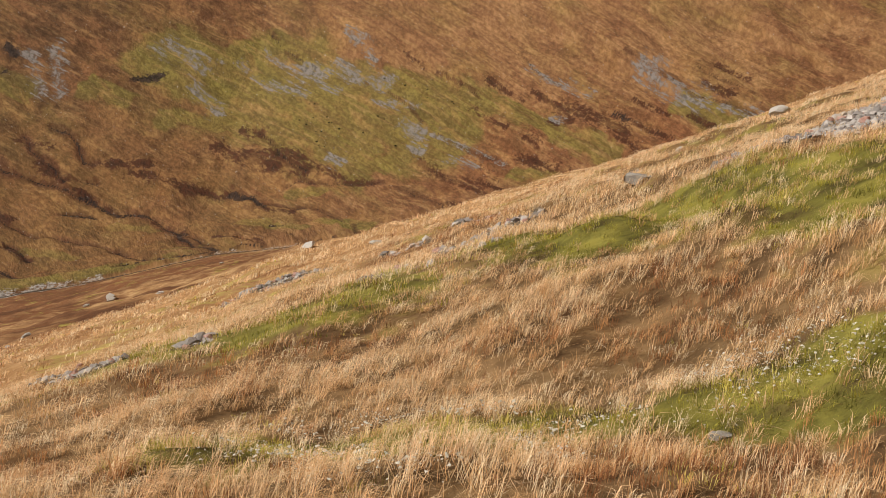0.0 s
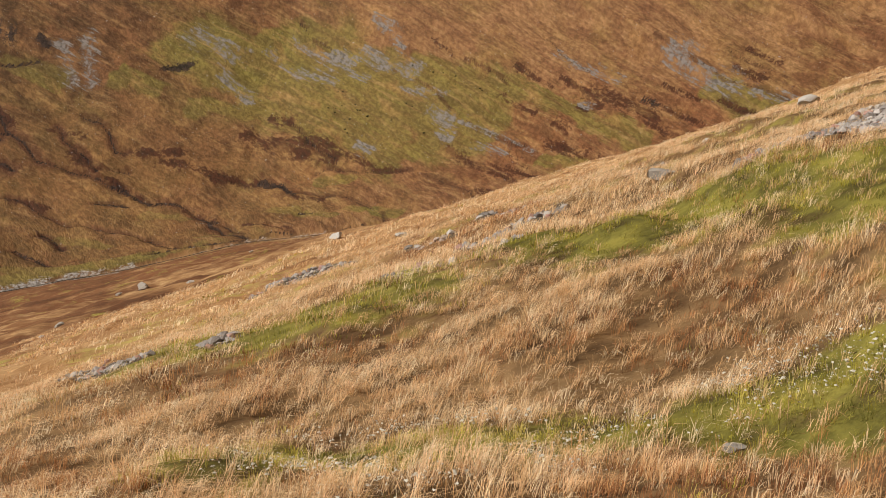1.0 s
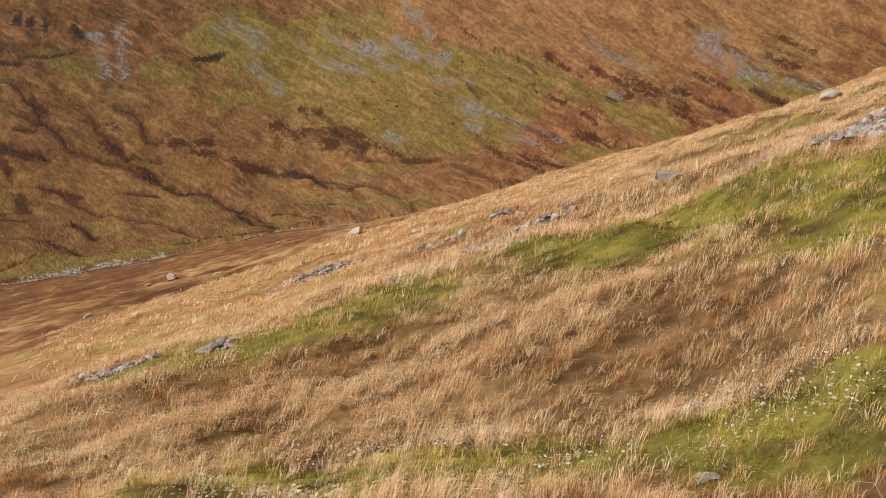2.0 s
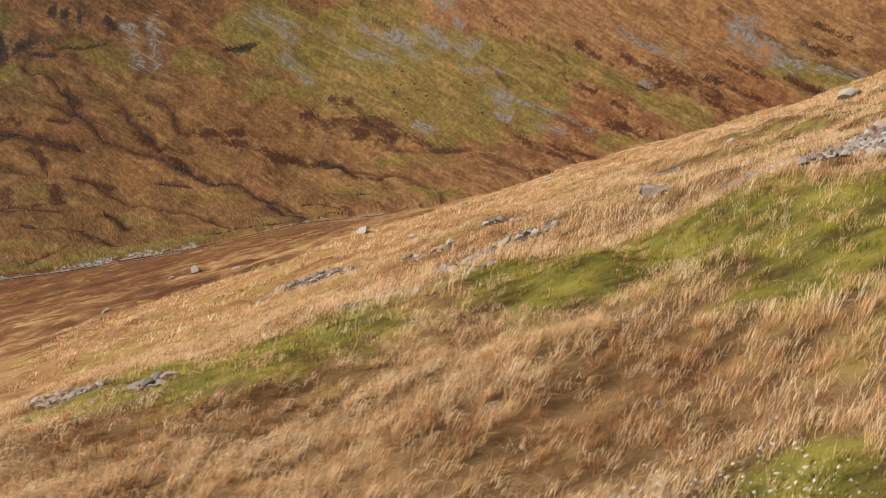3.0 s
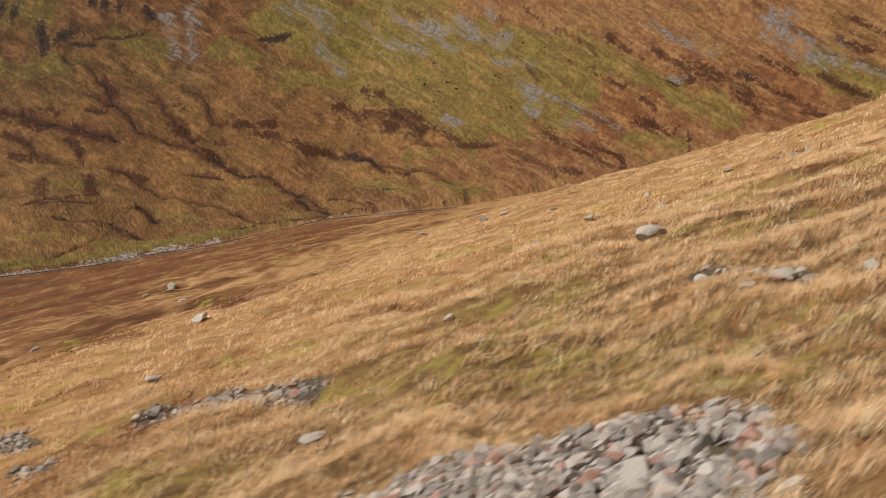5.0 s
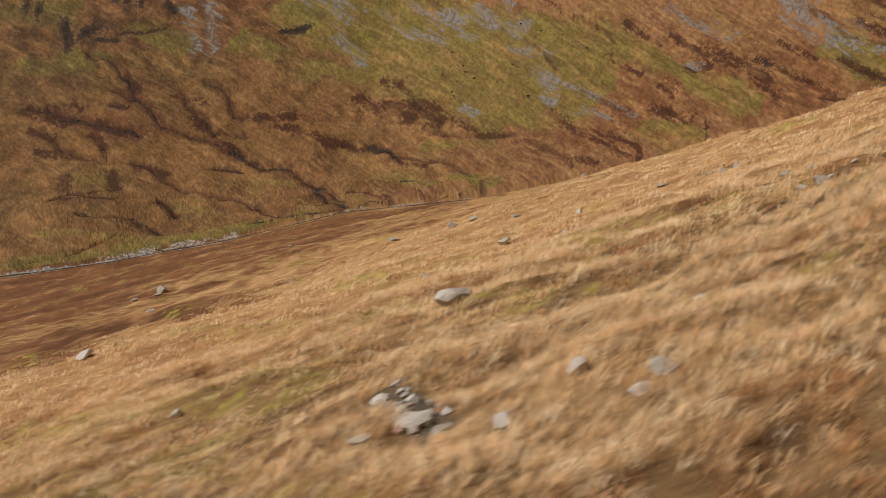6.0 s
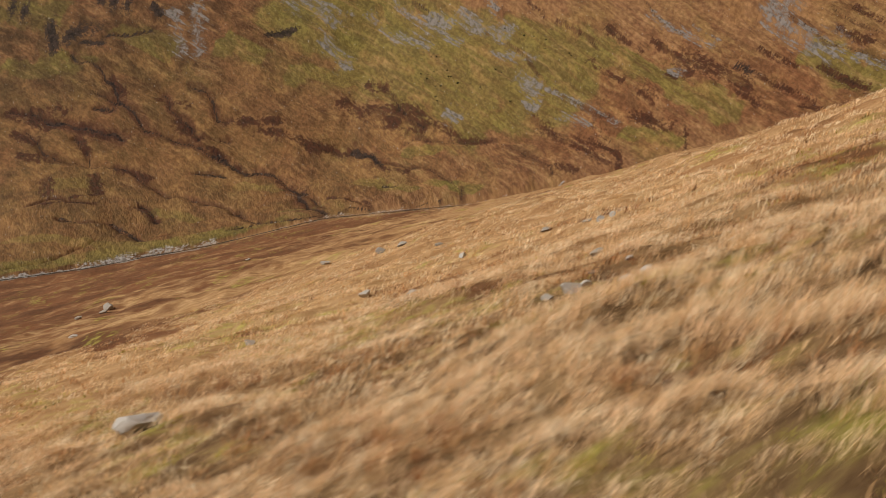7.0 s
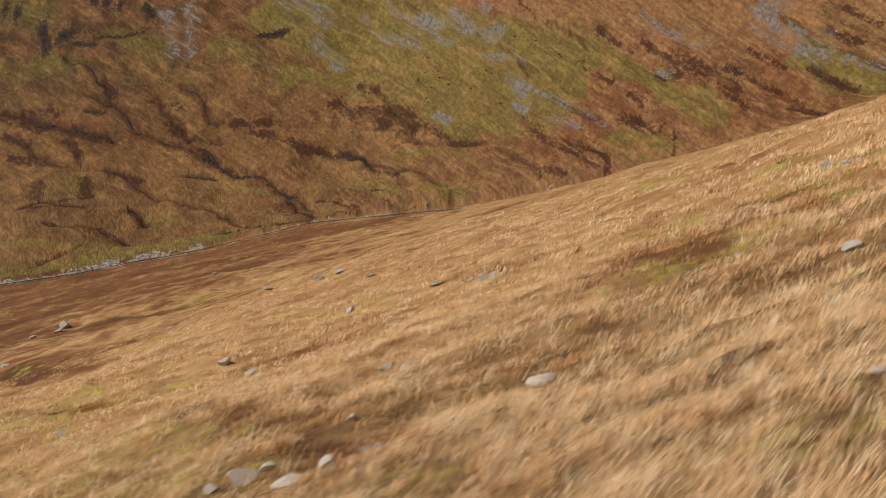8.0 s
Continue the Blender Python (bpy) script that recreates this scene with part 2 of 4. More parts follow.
FAR_HEATH += [
    ([(-336, 632), (-310, 590), (-314, 569)], 3.2),
    ([(-340, 561), (-293, 553)], 2.7),
    ([(-120, 548), (-83, 498)], 2.2),
    ([(-266, 557), (-228, 505)], 2.1),
    ([(-252, 640), (-218, 606)], 2.4),
    ([(-323, 720), (-289, 696)], 3.2),
    ([(-383, 700), (-352, 657)], 2.7),
    ([(-179, 572), (-153, 536)], 2.1),
    ([(-454, 722), (-421, 699)], 3.4),
    ([(-124, 491), (-88, 441)], 1.4),
]
EAST_HEATH = [
    ([(47, 428), (55, 411), (62, 394), (69, 379)], 2.6),
    ([(44, 423), (51, 409)], 1.9),
    ([(68, 391), (77, 369), (86, 349)], 0.7),
    ([(89, 365), (94, 351), (99, 337)], 0.8),
    ([(28, 413), (36, 399), (43, 387)], 2.1),
    ([(33, 422), (39, 408)], 1.4),
    ([(32, 200), (61, 357), (68, 347)], 1.2),
    ([(48, 382), (33, 198)], 0.7),
    ([(24, 393), (19, 203)], 1.2),
    ([(82, 350), (87, 341), (92, 332)], 1.4),
    ([(65, 380), (71, 365)], 1.1),
    ([(-15, 467), (-3, 440), (8, 419), (20, 392)], 1.5),
    ([(11, 474), (19, 451), (26, 437)], 1.3),
    ([(-3, 416), (7, 398)], 2.1),
]
EAST_HEATH += [
    ([(96, 375), (103, 355)], 1.1),
    ([(-7, 533), (7, 499)], 1.0),
    ([(-28, 583), (-14, 548)], 1.3),
    ([(19, 489), (28, 463)], 1.1),
    ([(38, 451), (47, 429)], 1.0),
    ([(74, 394), (84, 369)], 0.7),
    ([(12, 428), (21, 407)], 1.0),
    ([(5, 428), (24, 395)], 1.0),
    ([(103, 379), (110, 358)], 1.1),
    ([(31, 455), (34, 449)], 1.0),
]
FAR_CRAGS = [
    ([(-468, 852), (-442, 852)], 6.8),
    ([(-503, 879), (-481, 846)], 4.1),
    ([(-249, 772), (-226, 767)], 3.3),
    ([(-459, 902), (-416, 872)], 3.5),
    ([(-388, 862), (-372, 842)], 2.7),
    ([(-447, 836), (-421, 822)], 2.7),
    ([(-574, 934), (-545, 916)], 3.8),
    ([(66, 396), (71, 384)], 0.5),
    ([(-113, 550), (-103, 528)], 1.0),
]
NEAR_GREEN = [
    ([(-7.4, 21.0), (-4.8, 17.8), (-3.4, 17.0), (-2.1, 16.6), (-1.5, 16.9)], 1.6),
    ([(-9.4, 20.5), (-7.5, 19.5)], 0.8),
    ([(-2.0, 18.7), (-0.7, 19.6), (0.1, 19.6), (1.6, 19.0)], 1.2),
    ([(2.4, 17.0), (3.9, 16.8), (5.0, 14.8), (5.8, 13.6)], 1.7),
    ([(4.3, 17.2), (5.4, 16.2), (6.3, 15.1)], 1.0),
    ([(4.9, 13.2), (5.2, 12.4)], 0.45),
    ([(-2.1, 8.2), (-1.7, 9.0), (-1.0, 9.1), (-0.2, 8.6)], 0.8),
    ([(0.0, 8.7), (0.5, 8.8)], 0.55),
    ([(0.9, 9.0), (1.5, 9.1)], 0.6),
    ([(2.2, 9.2), (2.9, 9.2), (3.6, 9.2), (4.1, 8.8)], 0.6),
    ([(2.5, 8.4), (3.3, 8.2), (4.0, 8.0)], 0.5),
]
NEAR_OLIVE = [
    ([(4.8, 59.8), (6.5, 61.4), (10.1, 61.9)], 1.0),
    ([(15.9, 47.9), (20.3, 45.3)], 0.7),
    ([(-0.8, 41.4), (5.3, 36.7), (8.4, 34.5)], 0.9),
    ([(7.8, 30.9), (11.8, 28.9)], 0.6),
    ([(-6.6, 31.5), (-5.6, 33.0)], 0.6),
    ([(5.4, 30.8), (6.4, 30.0), (8.5, 28.3), (10.6, 27.0)], 1.0),
    ([(11.1, 26.9), (12.5, 26.0), (13.0, 23.2)], 0.9),
    ([(8.0, 17.8), (9.0, 17.8), (9.9, 17.3), (11.1, 16.5)], 1.1),
    ([(-5.1, 31.5), (-3.5, 34.5), (-0.6, 33.4)], 1.0),
    ([(2.5, 27.0), (5.5, 25.2)], 0.8),
]
NEAR_OLIVE += [
    ([(20.8, 38.6), (23.0, 36.6), (25.0, 35.0)], 0.9),
    ([(31.2, 43.5), (32.6, 42.5)], 0.8),
    ([(28.5, 62.0), (34.0, 55.0)], 1.6),
    ([(20.5, 30.0), (21.2, 29.1)], 0.45),
    ([(-0.7, 65.7), (14.0, 50.4), (20.6, 44.7)], 0.9),
    ([(13.8, 47.3), (19.4, 43.0)], 0.7),
    ([(28.8, 34.3), (29.3, 34.4)], 0.5),
    ([(24.9, 38.0), (26.5, 37.0)], 0.4),
    ([(22.2, 29.9), (23.5, 28.8), (24.4, 28.2)], 0.5),
    # olive turf, overdone to darken the lower left corner of the view
    ([(-12.5, 69.4), (11.5, 41.6), (16.5, 35.8)], 0.7),
    ([(10.6, 50.7), (19.8, 42.4), (22.4, 40.6)], 0.8),
]
NEAR_RUST = [
    ([(0.3, 12.2), (2.0, 11.8), (3.2, 11.7), (3.8, 11.3)], 1.0),
    ([(2.8, 12.8), (3.6, 11.8)], 0.6),
    ([(-6.5, 15.0), (-4.3, 14.1), (-2.7, 13.7), (-1.2, 14.0)], 0.7),
    ([(1.3, 6.6), (2.4, 7.3), (3.4, 7.1)], 0.5),
    ([(-5.9, 11.0), (-2.8, 7.2)], 0.6),
    ([(-4.9, 13.2), (-2.7, 12.2)], 0.5),
    ([(16.8, 23.1), (18.1, 23.3)], 1.3),
    ([(27.2, 53.3), (29.5, 50.8)], 1.6),
    ([(-34.3, 84.0), (-20.3, 74.3)], 3.0),
    ([(-31.3, 108.2), (-16.9, 98.5)], 3.0),
    ([(-160, 259), (-110, 218), (-78, 206)], 16.0),
]
NEAR_RUST += [
    ([(-95, 161), (-69, 145)], 9.0),
    ([(-161, 428), (-108, 417)], 9.0),
    ([(-43, 103), (-24, 82)], 4.0),
    ([(-40, 118), (-37, 122)], 3.0),
    ([(23.8, 31.4), (24.6, 30.9), (25.1, 30.3)], 0.6),
    ([(19.0, 33.0), (21.5, 31.2)], 0.6),
    ([(27.3, 36.8), (28.4, 36.1), (29.2, 35.8)], 0.5),
    ([(13.6, 55.3), (23.6, 41.5)], 0.7),
    ([(31.5, 57.7), (32.9, 55.1)], 1.2),
    ([(28.5, 56.6), (30.2, 54.2)], 1.2),
    ([(18.1, 23.7), (18.8, 24.4), (19.5, 24.6)], 0.9),
]
LATE_RUST = [
    ([(18.5, 24.3), (19.2, 24.5)], 0.5),
    ([(17.9, 24.0), (18.8, 23.8)], 0.4),
    ([(1.6, 6.6), (2.5, 7.1), (3.6, 7.0)], 0.7),
    ([(-24.4, 97.0), (-11.0, 84.7)], 1.2),
    ([(20.8, 70.2), (24.2, 64.9)], 0.8),
    ([(31.5, 51.9), (32.2, 51.3)], 1.0),
    ([(28.2, 59.8), (30.5, 54.3)], 0.9),
    ([(-7.6, 71.0), (8.0, 60.3)], 1.0),
    ([(11.5, 44.4), (18.6, 39.6)], 0.7),
    ([(3.6, 42.8), (11.4, 37.4)], 0.9),
    ([(21.0, 26.4), (22.1, 26.3)], 0.6),
    ([(26.1, 31.5), (26.9, 31.2)], 0.5),
    ([(21.8, 28.3), (22.5, 28.1)], 0.8),
]
SCREE_BED = [
    ([(6.3, 19.0), (7.8, 18.8)], 0.5),
    ([(8.0, 19.1), (9.0, 19.5), (9.9, 19.7)], 1.3),
    ([(9.9, 19.7), (10.8, 20.5), (11.8, 20.6)], 1.7),
    ([(10.9, 18.8), (11.6, 18.4)], 1.4),
]
SCREE_TAIL = [
    ([(-1.7, 19.9), (-0.7, 20.1), (-0.2, 20.2)], 0.3),
    ([(0.7, 19.9), (0.9, 20.5)], 0.22),
    ([(0.2, 22.8), (1.0, 23.5), (1.7, 24.2)], 0.65),
    ([(-12.2, 23.6), (-11.0, 23.4), (-9.7, 22.6), (-8.0, 21.2)], 0.5),
    ([(-4.9, 17.2), (-4.5, 17.4)], 0.25),
    ([(-6.4, 37.2), (-5.0, 35.8)], 0.5),
    ([(-2.0, 31.5), (-0.9, 30.2)], 0.4),
    ([(0.8, 33.4), (2.2, 33.4), (4.1, 31.9)], 0.8),
    ([(4.6, 31.3), (5.5, 30.6)], 0.7),
    ([(-8.8, 38.7), (-6.4, 37.2)], 0.7),
    ([(5.4, 18.6), (6.2, 18.3), (6.9, 18.5)], 0.35),
    ([(13.9, 30.7), (15.0, 28.2)], 0.35),
]


def zone(x, y, strokes, edge, rough, seed, drag=0.0):
    """The union of strokes; drag draws their ends out along the slant far streaks have in view."""
    best = np.zeros(np.shape(x))
    if drag:
        across, along = lie(x, y)
        pull = drag * soft_noise(across, along * 0.12, 5.0, seed + 77, 3) * ramp(beyond_stream(x, y), 60, 200)
        x, y = x + 0.46 * pull, y - 0.88 * pull
    for n, (points, width) in enumerate(strokes):
        best = np.maximum(best, stroke(x, y, points, width, edge, min(rough, width * 0.6), seed + n, drag > 0))
    return best


def cover(x, y, near):
    """Shares of green turf, loose stone, dark heath, russet grass, gravel, crag."""
    far = 1 - near
    past = far * ramp(past_stream(x, y), 0, 10)
    green = np.maximum(far * zone(x, y, [(points, 1.35 * wide) for points, wide in FAR_GREEN], 0.8, 8, 20, 16), near * zone(x, y, NEAR_GREEN, 0.65, 0.9, 60))
    green = np.maximum(green, near * 0.5 * ramp(soft_noise(x, y, 5.0, 91), 0.3, 0.9) * ramp(np.hypot(x, y - 10), 6, 20))
    green = np.maximum(green, near * 0.40 * zone(x, y, NEAR_OLIVE, 0.9, 0.9, 66))
    stone = np.maximum(past * zone(x, y, [(points, 1.4 * wide + 0.6) for points, wide in FAR_SCREE], 0.9, 0.5, 30, 1.0), near * zone(x, y, SCREE_BED + SCREE_TAIL, 0.3, 0.35, 70))
    heath = past * np.maximum(zone(x, y, FAR_HEATH, 0.9, 1.6, 40, 3), zone(x, y, EAST_HEATH, 0.9, 1.0, 44, 5))
    side = np.maximum(near, 1 - ramp(past_stream(x, y), -7, -2))
    away = ramp(np.hypot(x - 12, y - 10), 70, 190)
    rust = np.maximum(side * np.maximum(zone(x, y, NEAR_RUST, 0.7, 1.2, 80), 0.75 * zone(x, y, LATE_RUST, 0.9, 1.2, 85)), near * 0.55 * ramp(soft_noise(x, y, 9.0, 92), 0.25, 0.9))
    rust = np.maximum(rust, side * away * ramp(soft_noise(x * 0.4 + y * 0.2, y, 15, 93) + 1.6 * ramp(-x, 15, 110) - 0.2, -0.25, 0.7))
    rust = np.maximum(rust, side * 0.95 * ramp(-x, 0, 75) * ramp(y, 60, 120) * (0.8 + 0.35 * soft_noise(x * 0.5 + y * 0.25, y, 12, 99)))
    flats = far * ramp(past_stream(x, y), 5, 9) * (1 - ramp(past_stream(x, y) + 6 * soft_noise(x, y, 22, 98), 20, 34)) * (1 - ramp(x, -175, -110))
    green = np.maximum(green, flats)
    low = 1 - ramp(beyond_stream(x, y) + 30 * soft_noise(x, y, 50, 94), 70, 190)
    rust = np.maximum(rust, past * ramp(past_stream(x, y), 16, 40) * low * (0.55 + 0.45 * soft_noise(x, y, 26, 95)))
    rust = np.maximum(rust, near * ramp(-x, 2, 40) * ramp(y, 22, 60) * (0.45 + 0.5 * soft_noise(x, y, 7, 100)))
    gravel = far * np.maximum(stroke(x, y, STREAM, 3.4, 0.45, 1.6, 6), stroke(x, y + 2.5, STREAM[2:6], 8.5, 0.6, 3.0, 7)) * ramp(soft_noise(x, y, 28, 96), -0.9, -0.2)
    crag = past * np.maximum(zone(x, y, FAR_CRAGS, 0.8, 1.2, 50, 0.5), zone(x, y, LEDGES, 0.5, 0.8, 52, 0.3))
    return green, stone, heath, rust, gravel, crag


# ------------------------------------------------------------ materials
def material(name, rough=0.9):
    m = bpy.data.materials.new(name)
    m.use_nodes = True
    bsdf = m.node_tree.nodes["Principled BSDF"]
    bsdf.inputs["Roughness"].default_value = rough
    bsdf.inputs["Specular IOR Level"].default_value = 0.15
    return m, m.node_tree.nodes, m.node_tree.links, bsdf


def mixed(nodes, links, factor, one, two, kind="MIX"):
    """A colour mix; each of the three is a socket, a number or a colour."""
    n = nodes.new("ShaderNodeMix")
    n.data_type, n.blend_type = "RGBA", kind
    for socket, value in ((n.inputs[0], factor), (n.inputs[6], one), (n.inputs[7], two)):
        if isinstance(value, bpy.types.NodeSocket):
            links.new(value, socket)
        elif isinstance(value, (int, float)):
            socket.default_value = value
        else:
            socket.default_value = (*value, 1.0)
    return n.outputs[2]


def mathed(nodes, links, kind, one, two=0.0):
    n = nodes.new("ShaderNodeMath")
    n.operation = kind
    for socket, value in ((n.inputs[0], one), (n.inputs[1], two)):
        if isinstance(value, bpy.types.NodeSocket):
            links.new(value, socket)
        else:
            socket.default_value = value
    return n.outputs[0]


def grained(nodes, links, scale, detail=4.0, turn=0.0, stretch=1.0, low=0.3, high=0.7):
    """Noise in world metres, with its contrast raised; it may be drawn out along one way."""
    geo = nodes.new("ShaderNodeNewGeometry")
    mapping = nodes.new("ShaderNodeMapping")
    mapping.vector_type = "TEXTURE"
    mapping.inputs["Rotation"].default_value = (0, 0, radians(turn))
    mapping.inputs["Scale"].default_value = (stretch, 1, 1)
    links.new(geo.outputs["Position"], mapping.inputs[0])
    n = nodes.new("ShaderNodeTexNoise")
    n.inputs["Scale"].default_value = scale
    n.inputs["Detail"].default_value = detail
    n.inputs["Roughness"].default_value = 0.6
    links.new(mapping.outputs[0], n.inputs["Vector"])
    r = nodes.new("ShaderNodeMapRange")
    r.inputs[1].default_value, r.inputs[2].default_value = low, high
    links.new(n.outputs[0], r.inputs[0])
    return r.outputs[0]


def view_scored(nodes, links, scale, detail, stretch, low, high):
    """Noise drawn out along the far runnels, mapped by view angle to fit the camera."""
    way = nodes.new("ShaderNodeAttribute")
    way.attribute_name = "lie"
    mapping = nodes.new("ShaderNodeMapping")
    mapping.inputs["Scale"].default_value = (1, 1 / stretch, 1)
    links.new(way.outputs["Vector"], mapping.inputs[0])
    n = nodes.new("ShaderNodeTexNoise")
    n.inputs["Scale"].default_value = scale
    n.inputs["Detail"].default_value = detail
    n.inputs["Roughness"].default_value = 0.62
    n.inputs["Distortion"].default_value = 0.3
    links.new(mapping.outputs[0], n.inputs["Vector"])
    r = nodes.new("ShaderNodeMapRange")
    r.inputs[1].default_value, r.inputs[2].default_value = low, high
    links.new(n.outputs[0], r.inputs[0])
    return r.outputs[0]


def ground_material():
    m, nodes, links, bsdf = material("moor", 0.95)
    one = nodes.new("ShaderNodeVertexColor")
    one.layer_name = "cover"
    two = nodes.new("ShaderNodeVertexColor")
    two.layer_name = "cover_more"
    s1, s2 = nodes.new("ShaderNodeSeparateColor"), nodes.new("ShaderNodeSeparateColor")
    links.new(one.outputs[0], s1.inputs[0])
    links.new(two.outputs[0], s2.inputs[0])
    green, stone, heath = s1.outputs
    rust, gravel, crag = s2.outputs
    near = two.outputs[1]

    def broken(mask, noise, bite=0.9, low=0.12, high=0.95):
        """A mask whose edge is eaten into by a noise."""
        v = mathed(nodes, links, "MULTIPLY_ADD", noise, bite)
        nodes[-1].inputs[2].default_value = -bite * 0.5
        v = mathed(nodes, links, "ADD", mask, v)
        r = nodes.new("ShaderNodeMapRange")
        r.interpolation_type = "SMOOTHSTEP"
        r.inputs[1].default_value, r.inputs[2].default_value = low, high
        links.new(v, r.inputs[0])
        return mathed(nodes, links, "MULTIPLY", r.outputs[0], mathed(nodes, links, "GREATER_THAN", mask, 0.01))

    wide = view_scored(nodes, links, 0.02, 5, 1.7, 0.36, 0.64)
    huge = view_scored(nodes, links, 0.009, 4, 1.7, 0.38, 0.62)
    patch = view_scored(nodes, links, 0.055, 8, 1.7, 0.38, 0.62)
    streak = view_scored(nodes, links, 0.16, 9, 5.0, 0.42, 0.62)
    lines = view_scored(nodes, links, 0.45, 8, 9.0, 0.50, 0.60)
    fine = view_scored(nodes, links, 0.55, 8, 1.3, 0.42, 0.58)
    clod = view_scored(nodes, links, 0.22, 6, 1.6, 0.40, 0.60)
    specks = view_scored(nodes, links, 0.7, 3, 1.0, 0.67, 0.71)
    pebble = grained(nodes, links, 0.7, 7, low=0.40, high=0.60)
    place = nodes.new("ShaderNodeNewGeometry")
    split = nodes.new("ShaderNodeSeparateXYZ")
    links.new(place.outputs["Position"], split.inputs[0])
    east = nodes.new("ShaderNodeMapRange")
    east.inputs[1].default_value, east.inputs[2].default_value = -190, 10
    east.inputs[3].default_value, east.inputs[4].default_value = 0.12, 0.72
    links.new(split.outputs[0], east.inputs[0])
    gully = nodes.new("ShaderNodeAttribute")
    gully.attribute_name = "runnel"

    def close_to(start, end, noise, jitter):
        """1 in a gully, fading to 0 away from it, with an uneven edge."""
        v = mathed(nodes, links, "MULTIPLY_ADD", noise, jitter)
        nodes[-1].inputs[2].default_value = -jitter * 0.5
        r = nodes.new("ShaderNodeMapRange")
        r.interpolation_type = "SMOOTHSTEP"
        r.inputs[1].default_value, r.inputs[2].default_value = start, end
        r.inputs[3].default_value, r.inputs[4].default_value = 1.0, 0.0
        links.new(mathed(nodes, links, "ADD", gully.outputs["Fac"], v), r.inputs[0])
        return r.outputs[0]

    # the far side: ochre and brown moor grass, olive turf, dark heather, pale stone
    def times(*values):
        out = values[0]
        for value in values[1:]:
            out = mathed(nodes, links, "MULTIPLY", out, value)
        return out

    moss = view_scored(nodes, links, 0.03, 6, 1.7, 0.47, 0.62)
    pale = view_scored(nodes, links, 0.30, 8, 7.0, 0.54, 0.64)
    mottle = view_scored(nodes, links, 0.13, 7, 1.7, 0.42, 0.58)
    c = mixed(nodes, links, wide, (0.440, 0.258, 0.124), (0.335, 0.176, 0.086))
    c = mixed(nodes, links, times(huge, 0.45), c, (0.255, 0.130, 0.064))
    c = mixed(nodes, links, times(moss, 0.6), c, (0.245, 0.190, 0.056))
    c = mixed(nodes, links, times(patch, 0.4), c, (0.430, 0.260, 0.122))
    c = mixed(nodes, links, times(broken(rust, mottle, 0.8), 0.7), c, mixed(nodes, links, mottle, (0.330, 0.118, 0.054), (0.160, 0.058, 0.031)))
    # western grass is browner, and darkened further for the dimmer light there
    west = mathed(nodes, links, "SUBTRACT", 0.85, east.outputs[0])
    c = mixed(nodes, links, times(west, 0.85), c, mixed(nodes, links, moss, (0.165, 0.074, 0.031), (0.138, 0.094, 0.031)))
    c = mixed(nodes, links, times(mottle, west, 1.05), c, mixed(nodes, links, patch, (0.135, 0.070, 0.030), (0.066, 0.030, 0.016)))
    c = mixed(nodes, links, times(streak, east.outputs[0], 0.55), c, (0.195, 0.090, 0.050))
    g = mixed(nodes, links, streak, (0.225, 0.195, 0.050), (0.140, 0.122, 0.036))
    g = mixed(nodes, links, times(patch, 0.45), g, (0.270, 0.185, 0.066))
    c = mixed(nodes, links, times(broken(green, mixed(nodes, links, 0.5, patch, streak), 0.7, 0.1, 0.6), 0.9), c, g)
    c = mixed(nodes, links, times(lines, east.outputs[0], 0.6), c, (0.130, 0.058, 0.030))
    c = mixed(nodes, links, times(pale, 0.35), c, (0.500, 0.320, 0.150))
    # far left darkened in its colour, for vignette and cloud shade
    outer_dim = nodes.new("ShaderNodeMapRange")
    outer_dim.inputs[1].default_value, outer_dim.inputs[2].default_value = -220, -430
    links.new(split.outputs[0], outer_dim.inputs[0])
    c = mixed(nodes, links, times(outer_dim.outputs[0], mixed(nodes, links, 0.5, patch, mottle), 0.9), c, (0.085, 0.050, 0.021))
    # ochre grass away from gullies, lightened in colour as sunlit hummocks
    lit_hummocks = mathed(nodes, links, "SUBTRACT", 1.0, close_to(3.0, 9.0, mottle, 5.0))
    c = mixed(nodes, links, times(rust, lit_hummocks, west, 0.9), c, mixed(nodes, links, patch, (0.330, 0.185, 0.075), (0.225, 0.150, 0.054)))
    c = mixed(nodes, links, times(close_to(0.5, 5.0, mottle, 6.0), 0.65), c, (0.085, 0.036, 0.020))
    h = mixed(nodes, links, fine, (0.026, 0.012, 0.009), (0.110, 0.042, 0.024))
    sprigs = mixed(nodes, links, east.outputs[0], mottle, streak)
    c = mixed(nodes, links, times(broken(heath, mixed(nodes, links, 0.35, sprigs, fine), 1.3, 0.25, 0.95), 0.88), c, h)
    # lighter ochre patches, painted highlights for the lit tops of hummocks
    crown = view_scored(nodes, links, 0.07, 7, 1.7, 0.54, 0.62)
    c = mixed(nodes, links, times(crown, 0.35), c, (0.430, 0.250, 0.102))
    c = mixed(nodes, links, times(clod, 0.5), c, mixed(nodes, links, 1.0, c, (0.58, 0.51, 0.46), "MULTIPLY"))
    s = mixed(nodes, links, fine, (0.105, 0.100, 0.100), (0.330, 0.318, 0.315))
    rubble = mixed(nodes, links, 0.5, mixed(nodes, links, 0.5, mottle, fine), lines)
    c = mixed(nodes, links, times(broken(stone, rubble, 1.5, 0.35, 1.0), 0.85), c, s)
    c = mixed(nodes, links, times(fine, 0.55), c, mixed(nodes, links, 1.0, c, (0.46, 0.42, 0.39), "MULTIPLY"))
    # near-black colour put on crags, ledges and the gully beds
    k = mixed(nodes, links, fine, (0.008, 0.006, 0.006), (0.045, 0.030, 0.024))
